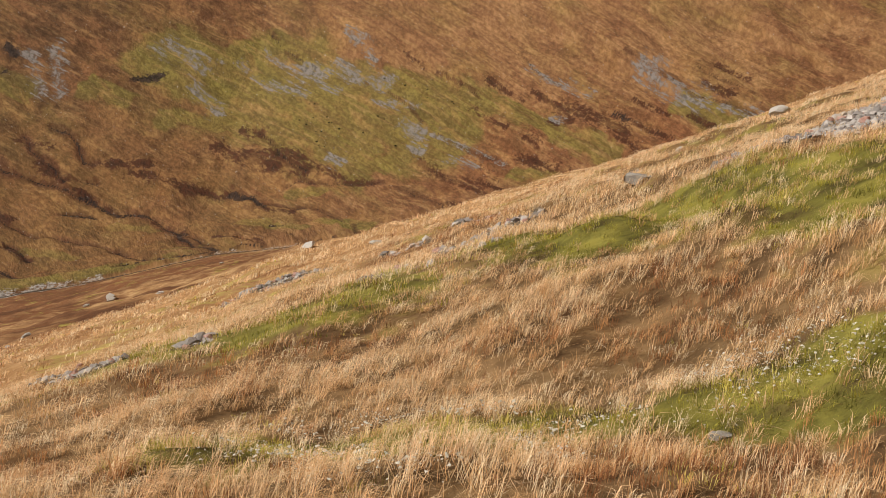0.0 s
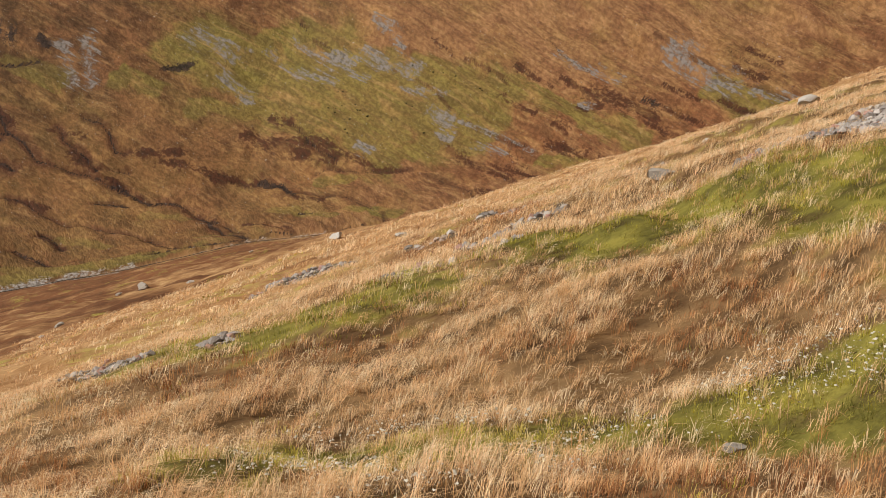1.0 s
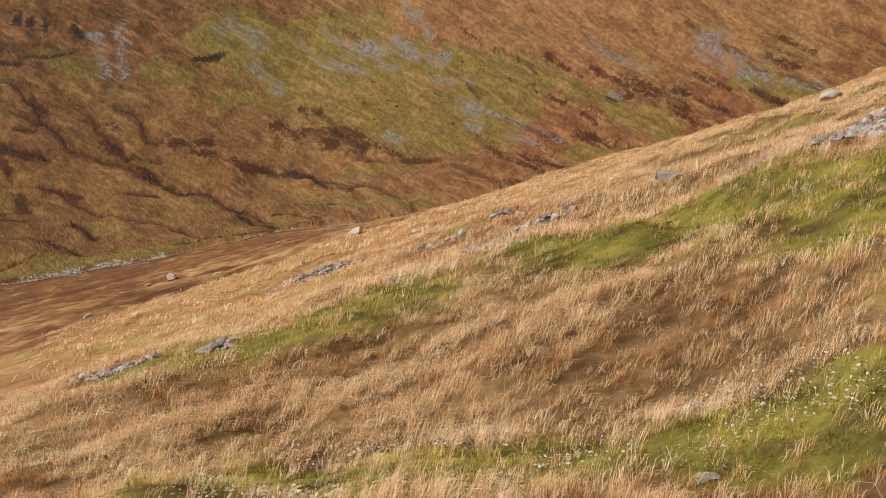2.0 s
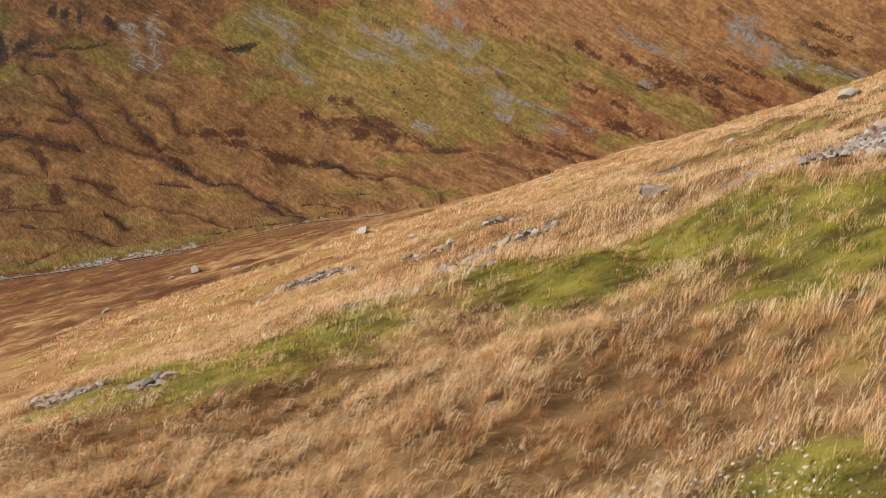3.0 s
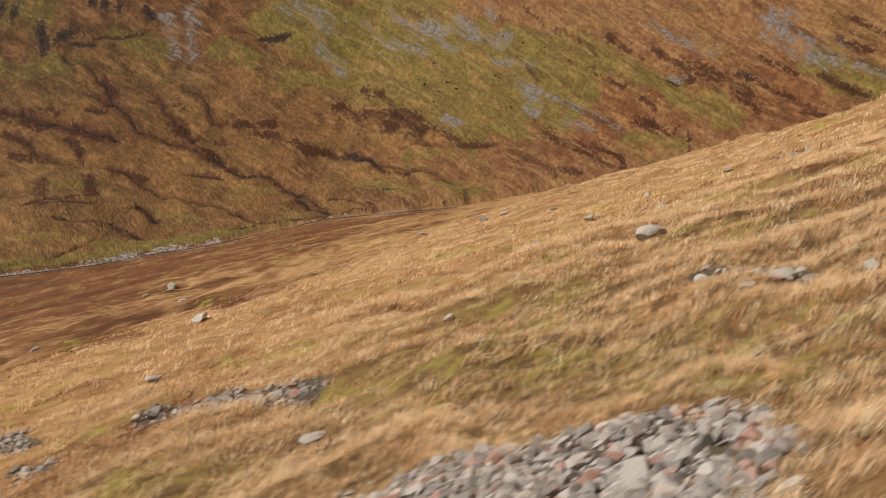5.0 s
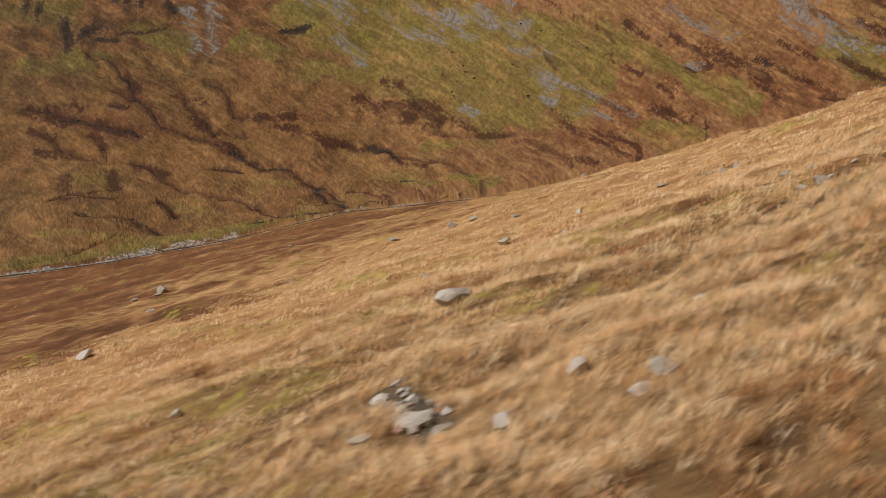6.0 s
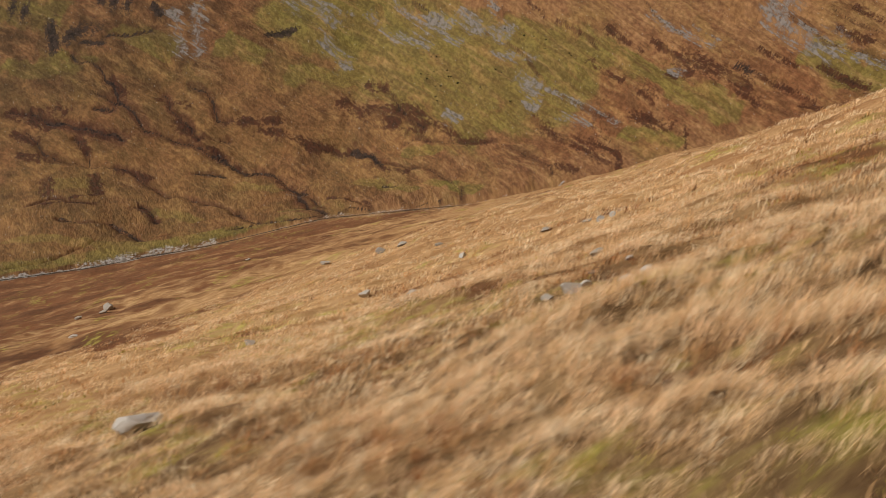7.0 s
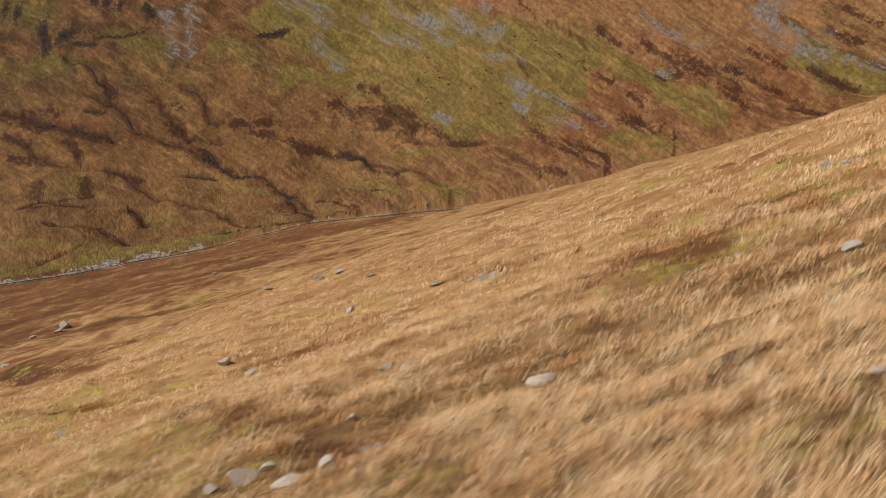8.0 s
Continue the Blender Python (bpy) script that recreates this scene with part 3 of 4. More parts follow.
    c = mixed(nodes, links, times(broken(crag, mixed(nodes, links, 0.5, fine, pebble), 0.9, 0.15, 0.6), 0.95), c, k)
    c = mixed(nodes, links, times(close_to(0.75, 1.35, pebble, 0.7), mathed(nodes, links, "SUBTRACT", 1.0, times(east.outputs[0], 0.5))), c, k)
    c = mixed(nodes, links, times(broken(gravel, mixed(nodes, links, 0.5, pebble, grained(nodes, links, 0.12, 5, low=0.38, high=0.62)), 1.2, 0.3, 0.8), 0.95), c, mixed(nodes, links, pebble, (0.13, 0.125, 0.12), (0.38, 0.37, 0.36)))
    c = mixed(nodes, links, times(specks, 0.5), c, (0.40, 0.38, 0.36))
    # the near side: bleached grass over brown thatch
    tuft = grained(nodes, links, 1.7, 6, 20, 2.0, 0.36, 0.64)
    hair = grained(nodes, links, 22.0, 4, 20, 2.0)
    broad = grained(nodes, links, 0.16, 4)
    clump = grained(nodes, links, 0.42, 6, 14, 1.8, 0.40, 0.62)
    swath = grained(nodes, links, 0.075, 6, 16, 3.4, 0.40, 0.66)
    n = mixed(nodes, links, tuft, (0.390, 0.250, 0.118), (0.700, 0.490, 0.265))
    n = mixed(nodes, links, mathed(nodes, links, "MULTIPLY", broad, 0.7), n, mixed(nodes, links, tuft, (0.330, 0.185, 0.075), (0.560, 0.345, 0.160)))
    n = mixed(nodes, links, mathed(nodes, links, "MULTIPLY", clump, 0.45), n, (0.260, 0.140, 0.058))
    n = mixed(nodes, links, mathed(nodes, links, "MULTIPLY", swath, 0.6), n, (0.300, 0.140, 0.060))
    n = mixed(nodes, links, mathed(nodes, links, "MULTIPLY", broken(rust, mixed(nodes, links, 0.5, clump, swath), 0.9), 0.9), n, mixed(nodes, links, mixed(nodes, links, 0.6, tuft, swath), (0.225, 0.092, 0.041), (0.062, 0.027, 0.015)))
    turf = mixed(nodes, links, tuft, (0.130, 0.128, 0.026), (0.440, 0.385, 0.095))
    n = mixed(nodes, links, mathed(nodes, links, "MULTIPLY", broken(green, tuft, 0.9), 0.85), n, turf)
    n = mixed(nodes, links, mathed(nodes, links, "MULTIPLY", hair, 0.3), n, mixed(nodes, links, 1.0, n, (0.42, 0.38, 0.34), "MULTIPLY"))
    # thatch and sward, darkened in colour so gaps between tufts look deep
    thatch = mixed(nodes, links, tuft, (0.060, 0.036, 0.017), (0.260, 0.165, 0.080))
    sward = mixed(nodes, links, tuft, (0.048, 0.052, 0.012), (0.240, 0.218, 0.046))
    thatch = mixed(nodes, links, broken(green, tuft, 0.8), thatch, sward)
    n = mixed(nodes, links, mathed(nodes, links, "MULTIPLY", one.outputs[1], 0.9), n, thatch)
    n = mixed(nodes, links, broken(stone, tuft, 0.5), n, (0.105, 0.085, 0.062))
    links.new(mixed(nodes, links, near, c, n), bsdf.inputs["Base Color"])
    bump = nodes.new("ShaderNodeBump")
    bump.inputs["Strength"].default_value = 0.55
    bump.inputs["Distance"].default_value = 0.8
    height = mixed(nodes, links, near, mixed(nodes, links, 0.35, fine, clod), mixed(nodes, links, 0.12, tuft, hair))
    links.new(height, bump.inputs["Height"])
    depth = nodes.new("ShaderNodeMapRange")
    links.new(near, depth.inputs[0])
    depth.inputs[3].default_value, depth.inputs[4].default_value = 1.1, 0.16
    links.new(depth.outputs[0], bump.inputs["Distance"])
    links.new(bump.outputs[0], bsdf.inputs["Normal"])
    return m


def grass_material():
    m, nodes, links, bsdf = material("grass_blades", 0.75)
    tint = nodes.new("ShaderNodeVertexColor")
    tint.layer_name = "tint"
    links.new(tint.outputs[0], bsdf.inputs["Base Color"])
    shine = nodes.new("ShaderNodeBsdfTranslucent")
    links.new(tint.outputs[0], shine.inputs[0])
    mix = nodes.new("ShaderNodeMixShader")
    mix.inputs[0].default_value = 0.22
    links.new(bsdf.outputs[0], mix.inputs[1])
    links.new(shine.outputs[0], mix.inputs[2])
    links.new(mix.outputs[0], nodes["Material Output"].inputs[0])
    return m


def stone_material(name, dark, light, warm):
    m, nodes, links, bsdf = material(name, 0.85)
    info = nodes.new("ShaderNodeObjectInfo")
    geo = nodes.new("ShaderNodeNewGeometry")
    chance = mathed(nodes, links, "FRACT", mathed(nodes, links, "ADD", info.outputs["Random"], geo.outputs["Random Per Island"]))
    blotch = grained(nodes, links, 5.0, 5)
    grain = grained(nodes, links, 60.0, 3)
    c = mixed(nodes, links, chance, dark, light)
    reddish = mathed(nodes, links, "GREATER_THAN", mathed(nodes, links, "FRACT", mathed(nodes, links, "MULTIPLY", chance, 7.31)), 0.88)
    c = mixed(nodes, links, mathed(nodes, links, "MULTIPLY", reddish, 0.8), c, warm)
    c = mixed(nodes, links, mathed(nodes, links, "MULTIPLY", blotch, 0.35), c, (0.46, 0.45, 0.42))
    c = mixed(nodes, links, mathed(nodes, links, "MULTIPLY", grain, 0.3), c, mixed(nodes, links, 1.0, c, (0.5, 0.5, 0.5), "MULTIPLY"))
    links.new(c, bsdf.inputs["Base Color"])
    bump = nodes.new("ShaderNodeBump")
    bump.inputs["Strength"].default_value = 0.5
    bump.inputs["Distance"].default_value = 0.02
    links.new(grain, bump.inputs["Height"])
    links.new(bump.outputs[0], bsdf.inputs["Normal"])
    return m


MOOR = ground_material()
BLADES = grass_material()
SCREE = stone_material("scree_stone", (0.20, 0.182, 0.178), (0.64, 0.60, 0.585), (0.52, 0.26, 0.20))
BOULDER = stone_material("boulder_stone", (0.33, 0.315, 0.295), (0.54, 0.515, 0.48), (0.34, 0.30, 0.26))
PALE = stone_material("pale_stone", (0.50, 0.48, 0.46), (0.66, 0.64, 0.62), (0.58, 0.52, 0.48))


# ------------------------------------------------------------ ground
def sheet(name, x, y, columns, rows, mat):
    """A closed fan of quads over a grid that goes round its first column."""
    z, near = land(x, y)
    count = rows * columns
    r, c = np.meshgrid(np.arange(rows - 1), np.arange(columns), indexing="ij")
    right = (c + 1) % columns
    quads = np.stack([r * columns + c, r * columns + right, (r + 1) * columns + right, (r + 1) * columns + c], -1).reshape(-1, 4)
    me = bpy.data.meshes.new(name)
    me.vertices.add(count)
    me.vertices.foreach_set("co", np.stack([x, y, z], -1).astype(np.float32).ravel())
    me.loops.add(quads.size)
    me.loops.foreach_set("vertex_index", quads.astype(np.int32).ravel())
    me.polygons.add(len(quads))
    me.polygons.foreach_set("loop_start", np.arange(0, quads.size, 4, dtype=np.int32))
    me.polygons.foreach_set("use_smooth", np.ones(len(quads), dtype=bool))
    me.update(calc_edges=True)
    green, stone, heath, rust, gravel, crag = cover(x, y, near)
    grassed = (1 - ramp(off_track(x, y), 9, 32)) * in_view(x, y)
    near = np.maximum(near, 1 - ramp(past_stream(x, y), -7, -2))
    for layer, values in (("cover", (green, stone, heath, grassed)), ("cover_more", (rust, gravel, crag, near))):
        at = me.color_attributes.new(layer, "FLOAT_COLOR", "POINT")
        at.data.foreach_set("color", np.stack([np.clip(v, 0, 1) for v in values], -1).astype(np.float32).ravel())
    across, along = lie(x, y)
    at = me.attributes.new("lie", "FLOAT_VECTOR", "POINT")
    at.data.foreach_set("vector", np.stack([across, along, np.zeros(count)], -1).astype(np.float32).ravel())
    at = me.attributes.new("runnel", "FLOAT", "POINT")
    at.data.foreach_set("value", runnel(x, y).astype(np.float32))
    me.materials.append(mat)
    return new(name, me)


def ground():
    turn = np.radians(np.concatenate([np.arange(-40, 29, 0.105), np.arange(29, 320, 3.25)]))
    reach = np.concatenate([[0.02, 3, 7, 12, 17, 21, 25], np.arange(28, 62, 0.26), np.arange(62, 112, 0.4)])
    out = [reach[-1]]
    while out[-1] < 350:
        out.append(out[-1] * 1.0085)
    while out[-1] < 980:
        out.append(out[-1] * 1.0038)
    while out[-1] < 1300:
        out.append(out[-1] * 1.02)
    while out[-1] < 4600:
        out.append(out[-1] * 1.07)
    reach = np.concatenate([reach, out[1:]])
    rr, tt = np.meshgrid(reach, turn, indexing="ij")
    x, y = (12 + rr * np.sin(tt)).ravel(), (-28 + rr * np.cos(tt)).ravel()
    ob = sheet("ground", x, y, len(turn), len(reach), MOOR)
    return tagged(ob, "moorland valley of bleached grass, heather and scree", "ground", kind="structure")


ground()

# ------------------------------------------------------------ stream water
def stream_water():
    """A ribbon of water that lies in the stream's bed."""
    me = bpy.data.meshes.new("stream_water")
    verts, faces = [], []
    for (ax, ay), (bx, by) in zip(STREAM, STREAM[1:]):
        steps = max(2, int(math.hypot(bx - ax, by - ay) / 3))
        for s in range(steps):
            t = s / steps
            x, y = ax + (bx - ax) * t, ay + (by - ay) * t
            wide = 0.9 + 0.5 * math.sin(x * 0.21) * math.sin(y * 0.13)
            n = Vector((-(by - ay), bx - ax)).normalized() * wide
            verts += [(x - n.x, y - n.y), (x + n.x, y + n.y)]
    faces = [(i, i + 1, i + 3, i + 2) for i in range(0, len(verts) - 2, 2)]
    flat = np.array(verts)
    level = land_z(flat[:, 0], flat[:, 1]).reshape(-1, 2).min(1).repeat(2) + 0.15
    me.from_pydata(np.column_stack([flat, level]).tolist(), [], faces)
    m, nodes, links, bsdf = material("stream_water", 0.12)
    bsdf.inputs["Base Color"].default_value = (0.035, 0.045, 0.05, 1)
    bsdf.inputs["Specular IOR Level"].default_value = 0.5
    bump = nodes.new("ShaderNodeBump")
    bump.inputs["Strength"].default_value = 0.3
    links.new(grained(nodes, links, 1.6, 4), bump.inputs["Height"])
    links.new(bump.outputs[0], bsdf.inputs["Normal"])
    me.materials.append(m)
    return tagged(new("stream_water", me), "narrow shallow stream over grey gravel in the valley", "stream", kind="structure")


stream_water()

# ------------------------------------------------------------ stones
def hull_stone(seed, flat):
    """An angular stone of about unit size, of some twenty faces."""
    rng = np.random.default_rng(seed)
    bm = bmesh.new()
    for _ in range(13):
        v = rng.normal(size=3)
        v = v / np.linalg.norm(v) * (0.5 + 0.06 * rng.normal())
        bm.verts.new((v[0] * 1.15, v[1] * 0.85, v[2] * flat))
    done = bmesh.ops.convex_hull(bm, input=bm.verts)
    bmesh.ops.delete(bm, geom=list({*done["geom_interior"], *done["geom_unused"]}), context="VERTS")
    me = bpy.data.meshes.new("stone")
    bm.to_mesh(me)
    bm.free()
    return me


def boulder_mesh(name, seed, mat):
    """A weathered block of unit size: a ball cut by planes, worn and pitted."""
    rng = np.random.default_rng(seed)
    bm = bmesh.new()
    bmesh.ops.create_icosphere(bm, subdivisions=4, radius=0.62)
    cuts = []
    for _ in range(11):
        n = rng.normal(size=3)
        cuts.append((Vector(n / np.linalg.norm(n)), 0.22 + 0.20 * rng.random()))
    shift = Vector(rng.random(3) * 40)
    for v in bm.verts:
        p = v.co.copy()
        for n, d in cuts:
            over = p.dot(n) - d
            if over > 0:
                p -= n * over * 0.97
        p += p.normalized() * (0.035 * noise.noise(p * 3.1 + shift) + 0.018 * noise.noise(p * 9.0 + shift))
        v.co = p
    me = bpy.data.meshes.new(name)
    bm.to_mesh(me)
    bm.free()
    me.materials.append(mat)
    return me


STONES = []
for n in range(14):
    stone = hull_stone(300 + n, 0.50 + 0.045 * (n % 7))
    stone.materials.append(SCREE)
    STONES.append(stone)


def strewn(strokes, per_metre, seed, low, high):
    """Places and sizes of stones, thrown over strokes: x, y, size."""
    rng = np.random.default_rng(seed)
    found = []
    for points, width in strokes:
        xs, ys = [p[0] for p in points], [p[1] for p in points]
        box = (min(xs) - width, max(xs) + width, min(ys) - width, max(ys) + width)
        count = int((box[1] - box[0]) * (box[3] - box[2]) * per_metre)
        x, y = rng.uniform(box[0], box[1], count), rng.uniform(box[2], box[3], count)
        keep = rng.random(count) < stroke(x, y, points, width, 0.35, width * 0.35, seed)
        size = low + (high - low) * rng.random(count) ** 3.0
        found += list(zip(x[keep], y[keep], size[keep]))
    return found


def lay(stone_places, seed):
    """Poses for stones that lie bedded in the slope."""
    rng = np.random.default_rng(seed)
    x, y, s = (np.array(v) for v in zip(*stone_places))
    z = land(x, y)[0]
    lean = rng.normal(0, 14, (len(x), 2))
    return [(pose(x[i], y[i], z[i] + 0.10 * s[i], lean[i, 0] + 8, lean[i, 1] - 18, rng.uniform(-70, 70)), s[i]) for i in range(len(x))]


def scree_field(strokes, per_metre, seed, label, low, high, loose=300):
    """Stones of one patch: the larger ones singly, the rest as one heap."""
    base = new("scree_field")
    first = strokes[0][0][0]
    base.location = (first[0], first[1], land_z(*first))
    tagged(base, label, "scree", group="scree patches on the slope")
    found = sorted(strewn(strokes, per_metre, seed, low, high), key=lambda v: -v[2])
    shift = Matrix.Translation(base.location).inverted()
    for n, (m, s) in enumerate(lay(found[:loose], seed)):
        ob = new("stone", STONES[(n * 5 + seed) % len(STONES)])
        ob.parent = base
        ob.matrix_basis = shift @ m @ Matrix.Diagonal((s, s, s, 1))
    if len(found) > loose:
        verts, faces, at = [], [], 0
        shapes = [(np.array([v.co[:] for v in me.vertices]), [list(p.vertices) for p in me.polygons]) for me in STONES]
        for n, (m, s) in enumerate(lay(found[loose:], seed + 1)):
            points, polys = shapes[n % len(shapes)]
            turn = np.array(shift @ m)
            verts.append(points * s @ turn[:3, :3].T + turn[:3, 3])
            faces += [[v + at for v in p] for p in polys]
            at += len(points)
        me = bpy.data.meshes.new("small_stones")
        me.from_pydata(np.concatenate(verts).tolist(), [], faces)
        me.materials.append(SCREE)
        ob = new("small_stones", me)
        ob.parent = base
        tagged(ob, "small grey stones between the larger ones", kind="stuff")
    return base


scree_field(SCREE_BED, 190, 401, "broad patch of grey and reddish scree on the hillside", 0.055, 0.29)
for n, (points, width) in enumerate(SCREE_TAIL):
    scree_field([(points, width)], 42, 420 + n, "thin scatter of pale scree half sunk in grass", 0.07, 0.34, 80)

# x, y, length, height share, turn
BOULDERS = [
    (21.8, 40.9, 0.27, 0.4, 10),
    (22.6, 42.3, 0.21, 0.45, 30),
    (24.2, 41.1, 0.32, 0.3, 5),
    (22.6, 48.6, 0.39, 0.6, 20),
    (23.3, 47.8, 0.52, 0.3, 8),
    (15.0, 58.6, 0.57, 0.45, 15),
    (0.6, 110.6, 1.27, 0.6, 35),
    (8.2, 100.4, 0.82, 0.5, 10),
    (-7.6, 117.6, 1.17, 0.35, 5),
    (-56.5, 154.7, 1.87, 0.45, 30),
    (19.6, 69.8, 0.57, 0.35, 0),
    (30.4, 48.1, 0.14, 0.5, 50),
    (34.4, 60.8, 0.51, 0.5, 10),
    (34.7, 59.7, 0.45, 0.45, 40),
    (26.5, 37.3, 0.14, 0.35, 25),
    (21.8, 65.9, 0.57, 0.3, 10),
    (22.4, 65.4, 0.52, 0.3, 50),
]
BOULDERS += [
    (23.0, 64.8, 0.41, 0.3, 80),
    (18.0, 26.8, 0.37, 0.35, 15),
    (12.1, 31.5, 0.2, 0.35, 10),
    (4.4, 22.5, 0.72, 0.55, 15),
    (11.6, 64.0, 0.72, 0.7, 10),
    (2.8, 110.0, 0.97, 0.5, 5),
    (-45.7, 98.8, 1.06, 0.5, 0),
    (-57.8, 158.8, 2.25, 0.6, 10),
    (-60.3, 153.3, 1.4, 0.5, 40),
    (2.5, 8.4, 0.19, 0.5, 15),
]
PALE_ROCKS = [
    (13.5, 39.5, 1.05, 0.7, 20),
    (-8.6, 57.4, 1.2, 0.25, 5),
    (23.3, 40.0, 0.53, 0.5, 20),
    (22.2, 41.0, 0.37, 0.55, 50),
    (23.4, 43.0, 0.17, 0.5, 0),
    (25.1, 39.5, 0.14, 0.35, 60),
    (26.6, 43.1, 0.4, 0.5, 15),
    (15.1, 71.1, 0.41, 0.5, 0),
    (-46.8, 191.3, 1.31, 0.5, 20),
    (30.2, 48.7, 0.17, 0.6, 10),
    (31.6, 45.2, 0.47, 0.32, 12),
    (35.0, 59.6, 0.26, 0.5, 0),
    (29.5, 35.3, 0.11, 0.5, 30),
    (31.1, 44.1, 0.1, 0.5, 0),
    (31.1, 43.1, 0.1, 0.5, 60),
    (9.1, 55.8, 0.34, 0.6, 40),
    (17.0, 27.9, 0.26, 0.7, 25),
    (17.7, 26.6, 0.31, 0.4, 10),
    (14.9, 28.2, 0.39, 0.35, 20),
]
PALE_ROCKS += [
    (26.6, 34.0, 0.21, 0.45, 20),
    (27.2, 33.3, 0.25, 0.4, 10),
    (27.4, 33.1, 0.16, 0.45, 40),
    (23.7, 40.7, 0.28, 0.6, 15),
    (22.5, 41.3, 0.26, 0.5, 60),
]
PALE_ROCKS += [
    (13.8, 30.5, 0.25, 0.4, 60),
    (16.1, 27.6, 0.26, 0.4, 30),
    (14.2, 27.8, 0.27, 0.3, 0),
    (16.7, 26.9, 0.1, 0.5, 45),
    (18.6, 30.5, 0.18, 0.3, 20),
    (-35.2, 112.4, 1.34, 0.4, 30),
    (7.0, 26.5, 0.37, 0.35, 12),
    (12.1, 20.3, 0.5, 0.6, 10),
    (11.3, 17.7, 0.44, 0.55, -15),
    (11.1, 16.5, 0.29, 0.5, 30),
    (8.2, 34.4, 0.29, 0.5, 0),
    (-33.8, 69.9, 0.57, 0.5, 0),
    (-3.2, 41.0, 0.44, 0.5, 0),
]


def rocks(rows, name, mat, label, seed, share=1.0):
    shapes = [boulder_mesh(name, seed + n, mat) for n in range(6)]
    for n, (x, y, size, high, turn) in enumerate(rows):
        size *= share if size < 0.45 else 0.95
        ob = new(name, shapes[n % 6])
        m = pose(x, y, land_z(x, y) + 0.22 * size * high, 6, -14, turn)
        ob.matrix_world = m @ Matrix.Diagonal((size, size * 0.72, size * high, 1))
        tagged(ob, label, "rock", group="rocks on the slope")


rocks(BOULDERS, "boulder", BOULDER, "weathered grey boulder half sunk in dry grass", 500, 1.15)
rocks(PALE_ROCKS, "pale_rock", PALE, "pale lichen-white rock lying in bleached grass", 540, 1.3)


# ------------------------------------------------------------ shrubs across the valley
def shrub_mesh(seed):
    """A low dark bush: many small leafy clumps round a centre."""
    rng = np.random.default_rng(seed)
    verts, faces = [], []
    for _ in range(90):
        c = rng.normal(size=3) * (0.30, 0.30, 0.20) + (0, 0, 0.42)
        for _ in range(2):
            a, b = rng.normal(size=3) * 0.10, rng.normal(size=3) * 0.10
            k = len(verts)
            verts += [tuple(c - a), tuple(c + b), tuple(c + a), tuple(c - b)]
            faces.append((k, k + 1, k + 2, k + 3))
    me = bpy.data.meshes.new("crown")
    me.from_pydata(verts, [], faces)
    m = bpy.data.materials.get("shrub_leaf")
    if m is None:
        m, nodes, links, bsdf = material("shrub_leaf", 0.8)
        geo = nodes.new("ShaderNodeNewGeometry")
        links.new(mixed(nodes, links, geo.outputs["Random Per Island"], (0.022, 0.026, 0.010), (0.060, 0.055, 0.022)), bsdf.inputs["Base Color"])
    me.materials.append(m)
    return me


SHRUBS = [(-89, 617), (-85, 611), (-12, 521), (-19, 534), (-25, 544), (-94, 605), (-88, 597), (-72, 575), (-70, 572), (-84, 595), (-80, 576), (-78, 564), (-76, 558), (-72, 552), (-88, 593), (-40, 538), (-36, 530), (-64, 558), (-28, 496), (-48, 534), (-12, 514), (-38, 570), (1, 492), (2, 489), (-76, 571), (-74, 583)]
CROWNS = [shrub_mesh(600 + n) for n in range(4)]
for n, (x, y) in enumerate(SHRUBS):
    base = new("shrub")
    size = 0.6 + 0.6 * ((n * 37) % 10) / 10
    base.matrix_world = pose(x, y, land_z(x, y) - 0.05, 0, 0, n * 47) @ Matrix.Diagonal((size, size, size * 0.85, 1))
    tagged(base, "small dark juniper bush on the green mountainside", "bush", group="bushes on the mountainside")
    crown = new("crown", CROWNS[n % 4])
    crown.parent = base


# ------------------------------------------------------------ grass
STRAW = np.array([(0.86, 0.65, 0.41), (0.76, 0.53, 0.30), (0.92, 0.77, 0.54), (0.66, 0.42, 0.21), (0.86, 0.60, 0.37)])
RUSSET = np.array([(0.50, 0.235, 0.100), (0.64, 0.36, 0.165), (0.30, 0.135, 0.060), (0.18, 0.086, 0.041), (0.76, 0.50, 0.27)])
TURF = np.array([(0.64, 0.57, 0.115), (0.36, 0.335, 0.058), (0.80, 0.69, 0.210), (0.48, 0.445, 0.078), (0.90, 0.73, 0.44), (0.16, 0.162, 0.034)])


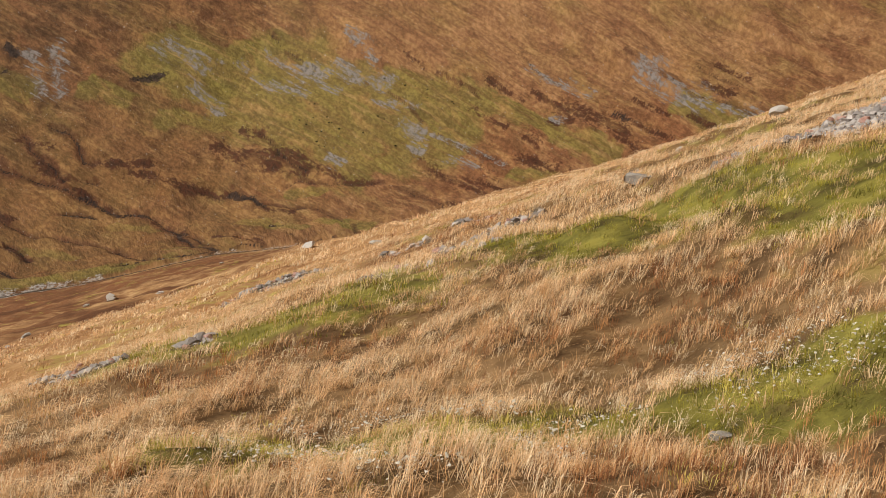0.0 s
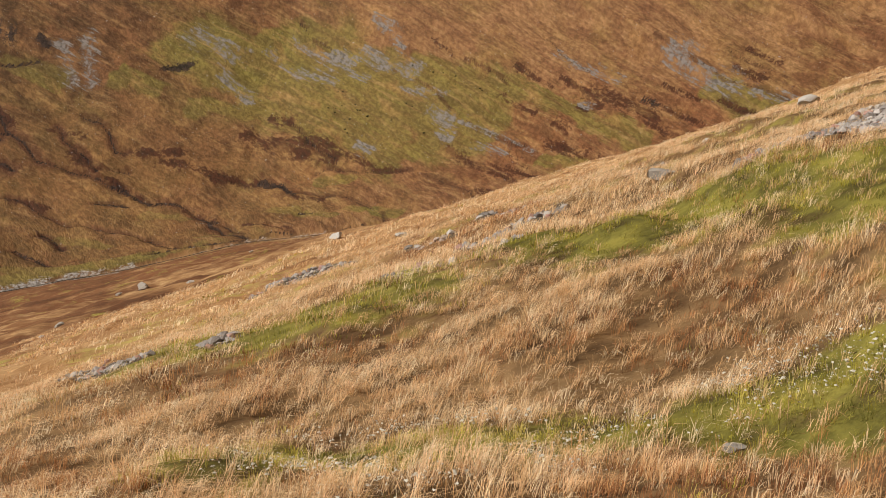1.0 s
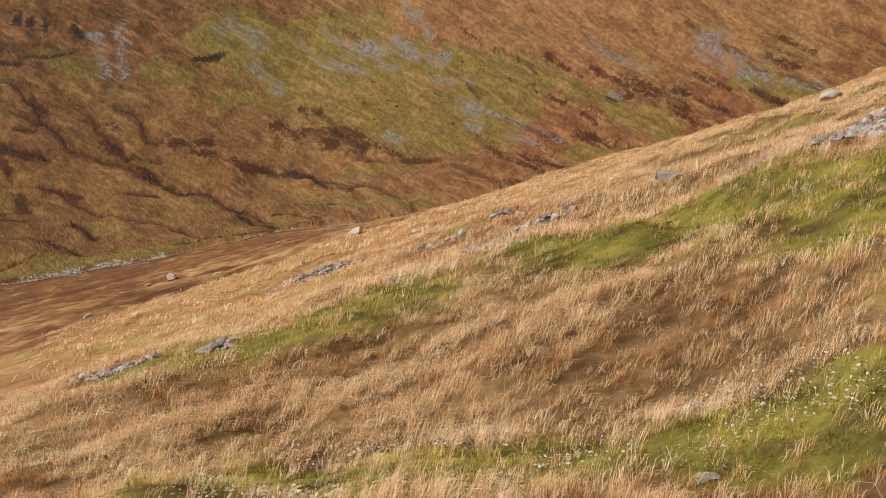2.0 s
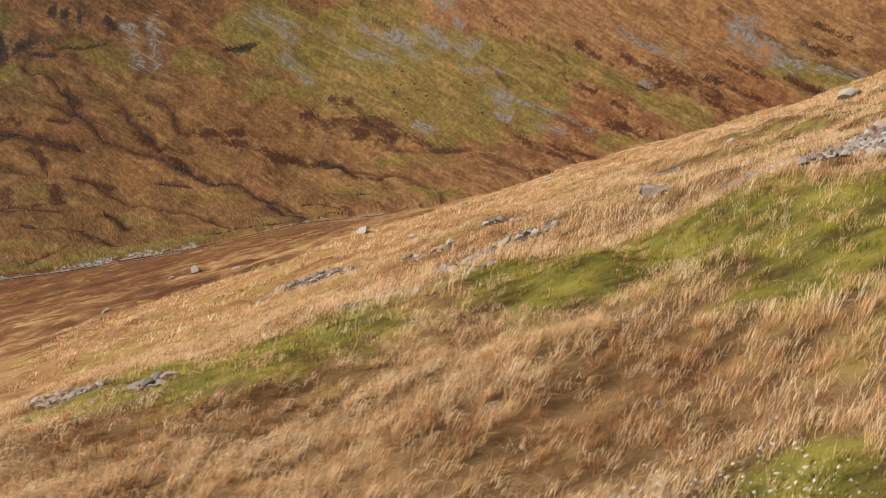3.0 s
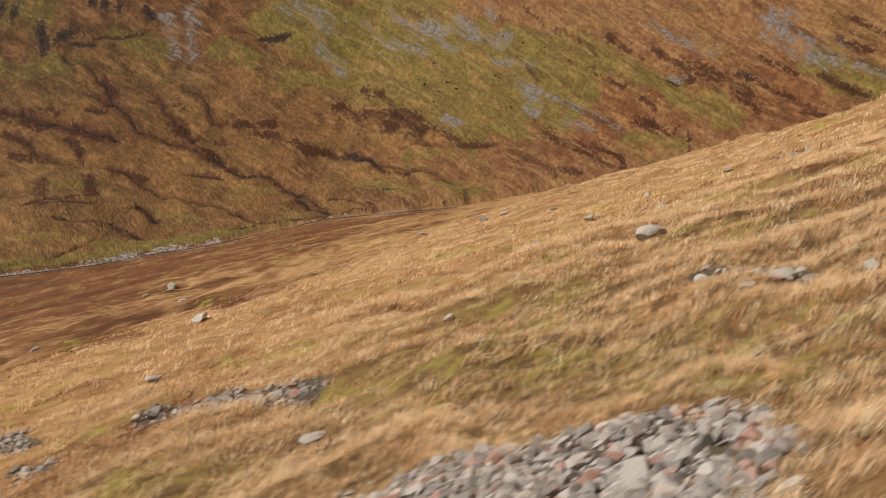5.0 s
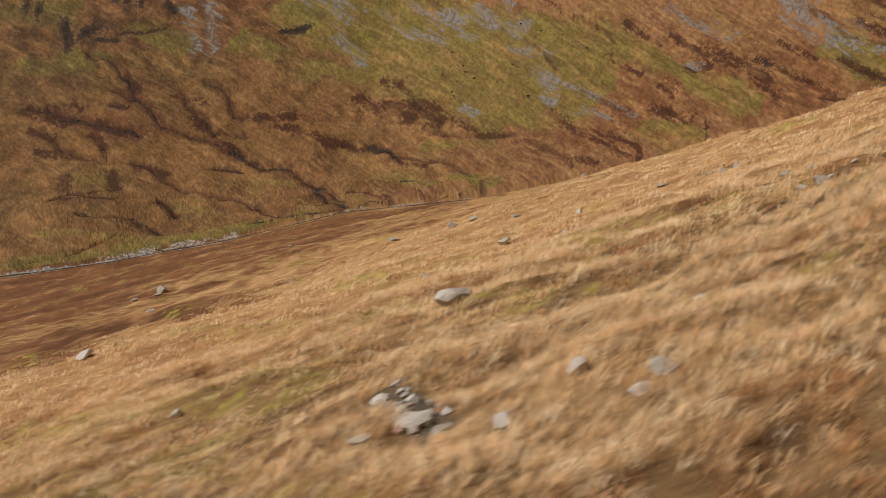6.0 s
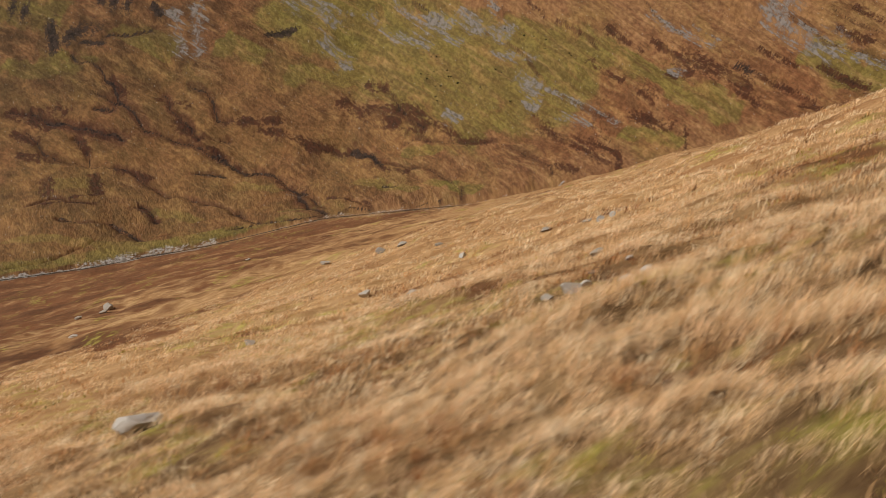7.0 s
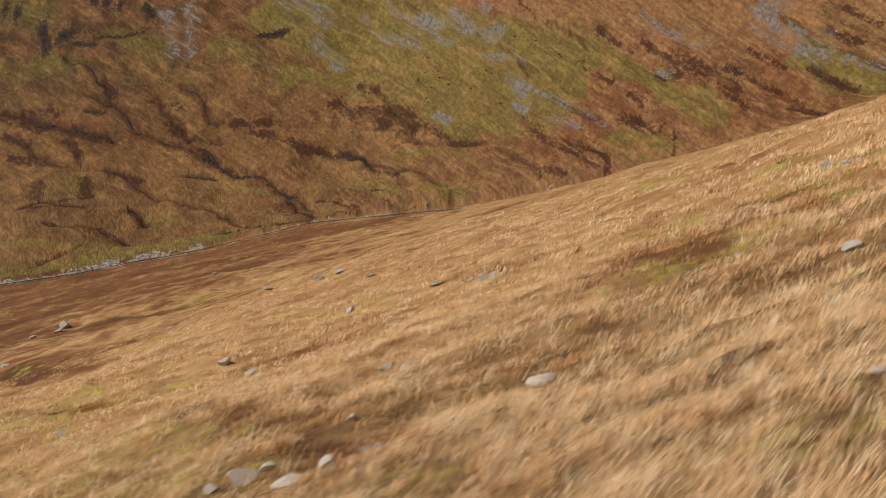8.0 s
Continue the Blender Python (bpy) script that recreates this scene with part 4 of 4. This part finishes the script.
def grass(name, label, per_metre, blades, nearest, farthest, width, length, seed):
    """Tufts of bent blades, as one mesh."""
    rng = np.random.default_rng(seed)
    x0, x1, y0, y1 = -62.0, 62.0, 4.0, 135.0
    if farthest < 40:
        x0, x1, y1 = -30.0, 50.0, 75.0
    count = int((x1 - x0) * (y1 - y0) * per_metre)
    x, y = rng.uniform(x0, x1, count), rng.uniform(y0, y1, count)
    d = off_track(x, y) + rng.normal(0, 1.2, count)
    keep = in_view(x, y) & (d > nearest) & (d <= farthest)
    x, y = x[keep], y[keep]
    z, near = land(x, y)
    green, stone, heath, rust, gravel, crag = cover(x, y, near)
    gap = soft_noise(x, y, 0.9, 27, 2)
    keep = (rng.random(len(x)) > stone * 0.93) & (near > 0.7) & (gap + 0.5 * rng.random(len(x)) > -0.8)
    x, y, z, green, rust = x[keep], y[keep], z[keep], green[keep], rust[keep]
    # tufts: height and colour
    lump = soft_noise(x, y, 1.3, 11, 2)
    tufted = 0.98 + 0.42 * np.clip(lump, -0.5, 1.1)
    lush = green * 0.92 + 0.18 * soft_noise(x, y, 1.1, 28, 2) > rng.random(len(x)) * 0.98 + 0.08
    tall = length * tufted * np.where(lush, 0.52, 1.0)
    tone = rng.random(len(x))
    colour = STRAW[rng.integers(0, len(STRAW), len(x))]
    shade = soft_noise(x, y, 6.0, 23)
    # russet by place; dips get more of it, as shade put into the colour
    ruddy = rust * 0.62 + 0.02 - 0.22 * lump + 0.22 * shade + 0.22 * soft_noise(x, y, 1.7, 29, 2) > rng.random(len(x))
    colour = np.where(ruddy[:, None], RUSSET[rng.integers(0, len(RUSSET), len(x))], colour)
    dell = 2.9 + 2.8 * soft_noise(x, y, 0.7, 33, 3)
    pick = np.clip(np.round(dell + rng.normal(0, 1.2, len(x))), 0, len(TURF) - 1).astype(int)
    colour = np.where(lush[:, None], TURF[np.array([2, 0, 4, 3, 1, 5])[pick]], colour)
    colour = colour * (0.86 + 0.28 * tone)[:, None]
    # blades
    i = np.repeat(np.arange(len(x)), blades)
    n = len(i)
    spread = 0.05 + 0.16 * length + 0.0065 * farthest * (farthest > 20) * (0.6 if farthest < 40 else 0.45)
    ang = rng.uniform(0, 2 * np.pi, n)
    rad = spread * np.sqrt(rng.random(n))
    bx, by = x[i] + rad * np.cos(ang), y[i] + rad * np.sin(ang)
    bz = z[i] - 0.01 + 0.30 * (bx - x[i]) - 0.18 * (by - y[i])
    wind = 0.35 + 0.55 * soft_noise(x, y, 4.0, 25)
    lean_a = np.where((rng.random(n) < 0.6) & ~lush[i], wind[i] + rng.normal(0, 0.5, n), ang)
    lx, ly = np.cos(lean_a), np.sin(lean_a)
    high = tall[i] * rng.uniform(0.55, 1.15, n)
    bend = np.where((ruddy | lush)[i], rng.uniform(0.2, 1.0, n), rng.uniform(0.5, 1.55, n))
    side = lean_a + np.pi / 2 + rng.normal(0, 0.6, n)
    wx, wy = np.cos(side) * 0.5, np.sin(side) * 0.5
    w = width * rng.uniform(0.6, 1.4, n)
    co = np.empty((n, 5, 3))
    for k, (along, up, thin) in enumerate(((0, 0, -1), (0, 0, 1), (0.30, 0.62, -0.8), (0.30, 0.62, 0.8))):
        co[:, k, 0] = bx + lx * high * bend * along + wx * w * thin
        co[:, k, 1] = by + ly * high * bend * along + wy * w * thin
        co[:, k, 2] = bz + high * up
    co[:, 4, 0] = bx + lx * high * bend * 0.95
    co[:, 4, 1] = by + ly * high * bend * 0.95
    co[:, 4, 2] = bz + high * (1.0 - 0.38 * bend)
    start = np.arange(n) * 5
    loops = np.concatenate([start[:, None] + (0, 1, 3, 2), start[:, None] + (2, 3, 4)], 1).astype(np.int32)
    me = bpy.data.meshes.new(name)
    me.vertices.add(n * 5)
    me.vertices.foreach_set("co", co.astype(np.float32).ravel())
    me.loops.add(loops.size)
    me.loops.foreach_set("vertex_index", loops.ravel())
    me.polygons.add(n * 2)
    me.polygons.foreach_set("loop_start", (np.arange(n)[:, None] * 7 + (0, 4)).astype(np.int32).ravel())
    me.update(calc_edges=True)
    tint = np.ones((n, 5, 4), dtype=np.float32)
    tint[:, :, :3] = (colour[i] * rng.uniform(0.78, 1.17, n)[:, None])[:, None, :]
    at = me.color_attributes.new("tint", "FLOAT_COLOR", "POINT")
    at.data.foreach_set("color", tint.ravel())
    me.materials.append(BLADES)
    return tagged(new(name, me), label, "grass", kind="stuff")


grass("moor_grass", "long bleached moor grass combed over by the wind", 50, 15, 0, 11.5, 0.0046, 0.22, 701)
grass("hillside_grass", "tufts of dry straw-coloured grass on the hillside", 16, 12, 11.5, 30, 0.0095, 0.26, 702)
grass("distant_grass", "far tussocks of dry russet and straw grass", 2.2, 9, 30, 95, 0.026, 0.30, 703)


# ------------------------------------------------------------ pale flecks in the turf
def flecks():
    """Small white lichen flakes that lie in the mossy turf."""
    rng = np.random.default_rng(801)
    spots = [(-1.8, 10.2), (-1.3, 7.9), (-0.4, 6.6), (-1.0, 10.0), (-0.8, 10.0), (-1.5, 7.7), (-0.3, 6.6), (-1.9, 7.7), (-1.0, 7.7), (0.4, 9.6), (0.1, 9.6), (1.4, 9.1), (0.9, 8.8), (0.8, 7.7), (3.1, 10.1), (3.4, 10.4), (3.8, 9.7), (3.9, 9.2), (2.8, 10.0), (1.6, 8.9), (0.7, 8.3), (4.1, 8.9), (2.9, 9.7), (3.4, 9.9), (3.0, 9.0), (2.7, 8.8), (3.6, 9.3), (3.8, 8.8)]
    verts, faces = [], []
    pick = np.array(spots)[rng.integers(0, len(spots), 2000)]
    place = pick + rng.normal(0, 1, (2000, 2)) * (0.26, 0.16)
    level = land_z(place[:, 0], place[:, 1])
    for n in range(2000):
        c = np.array([*place[n], level[n] + rng.uniform(0.06, 0.14)])
        size = 0.004 + 0.015 * rng.random() ** 3
        k = len(verts)
        for a in range(5):
            t = a * 1.2566 + rng.normal(0, 0.2)
            verts.append(tuple(c + size * rng.uniform(0.7, 1.3) * np.array([1.3 * math.cos(t), math.sin(t), 0.5 * rng.normal()])))
        verts.append(tuple(c + (0, 0, size * 0.7)))
        faces += [(k + a, k + (a + 1) % 5, k + 5) for a in range(5)]
    me = bpy.data.meshes.new("lichen_flecks")
    me.from_pydata(verts, [], faces)
    m, nodes, links, bsdf = material("white_lichen", 0.9)
    geo = nodes.new("ShaderNodeNewGeometry")
    links.new(mixed(nodes, links, geo.outputs["Random Per Island"], (0.52, 0.52, 0.46), (0.74, 0.74, 0.70)), bsdf.inputs["Base Color"])
    me.materials.append(m)
    return tagged(new("lichen_flecks", me), "white lichen flecks scattered in mossy turf", "lichen", kind="stuff")


flecks()
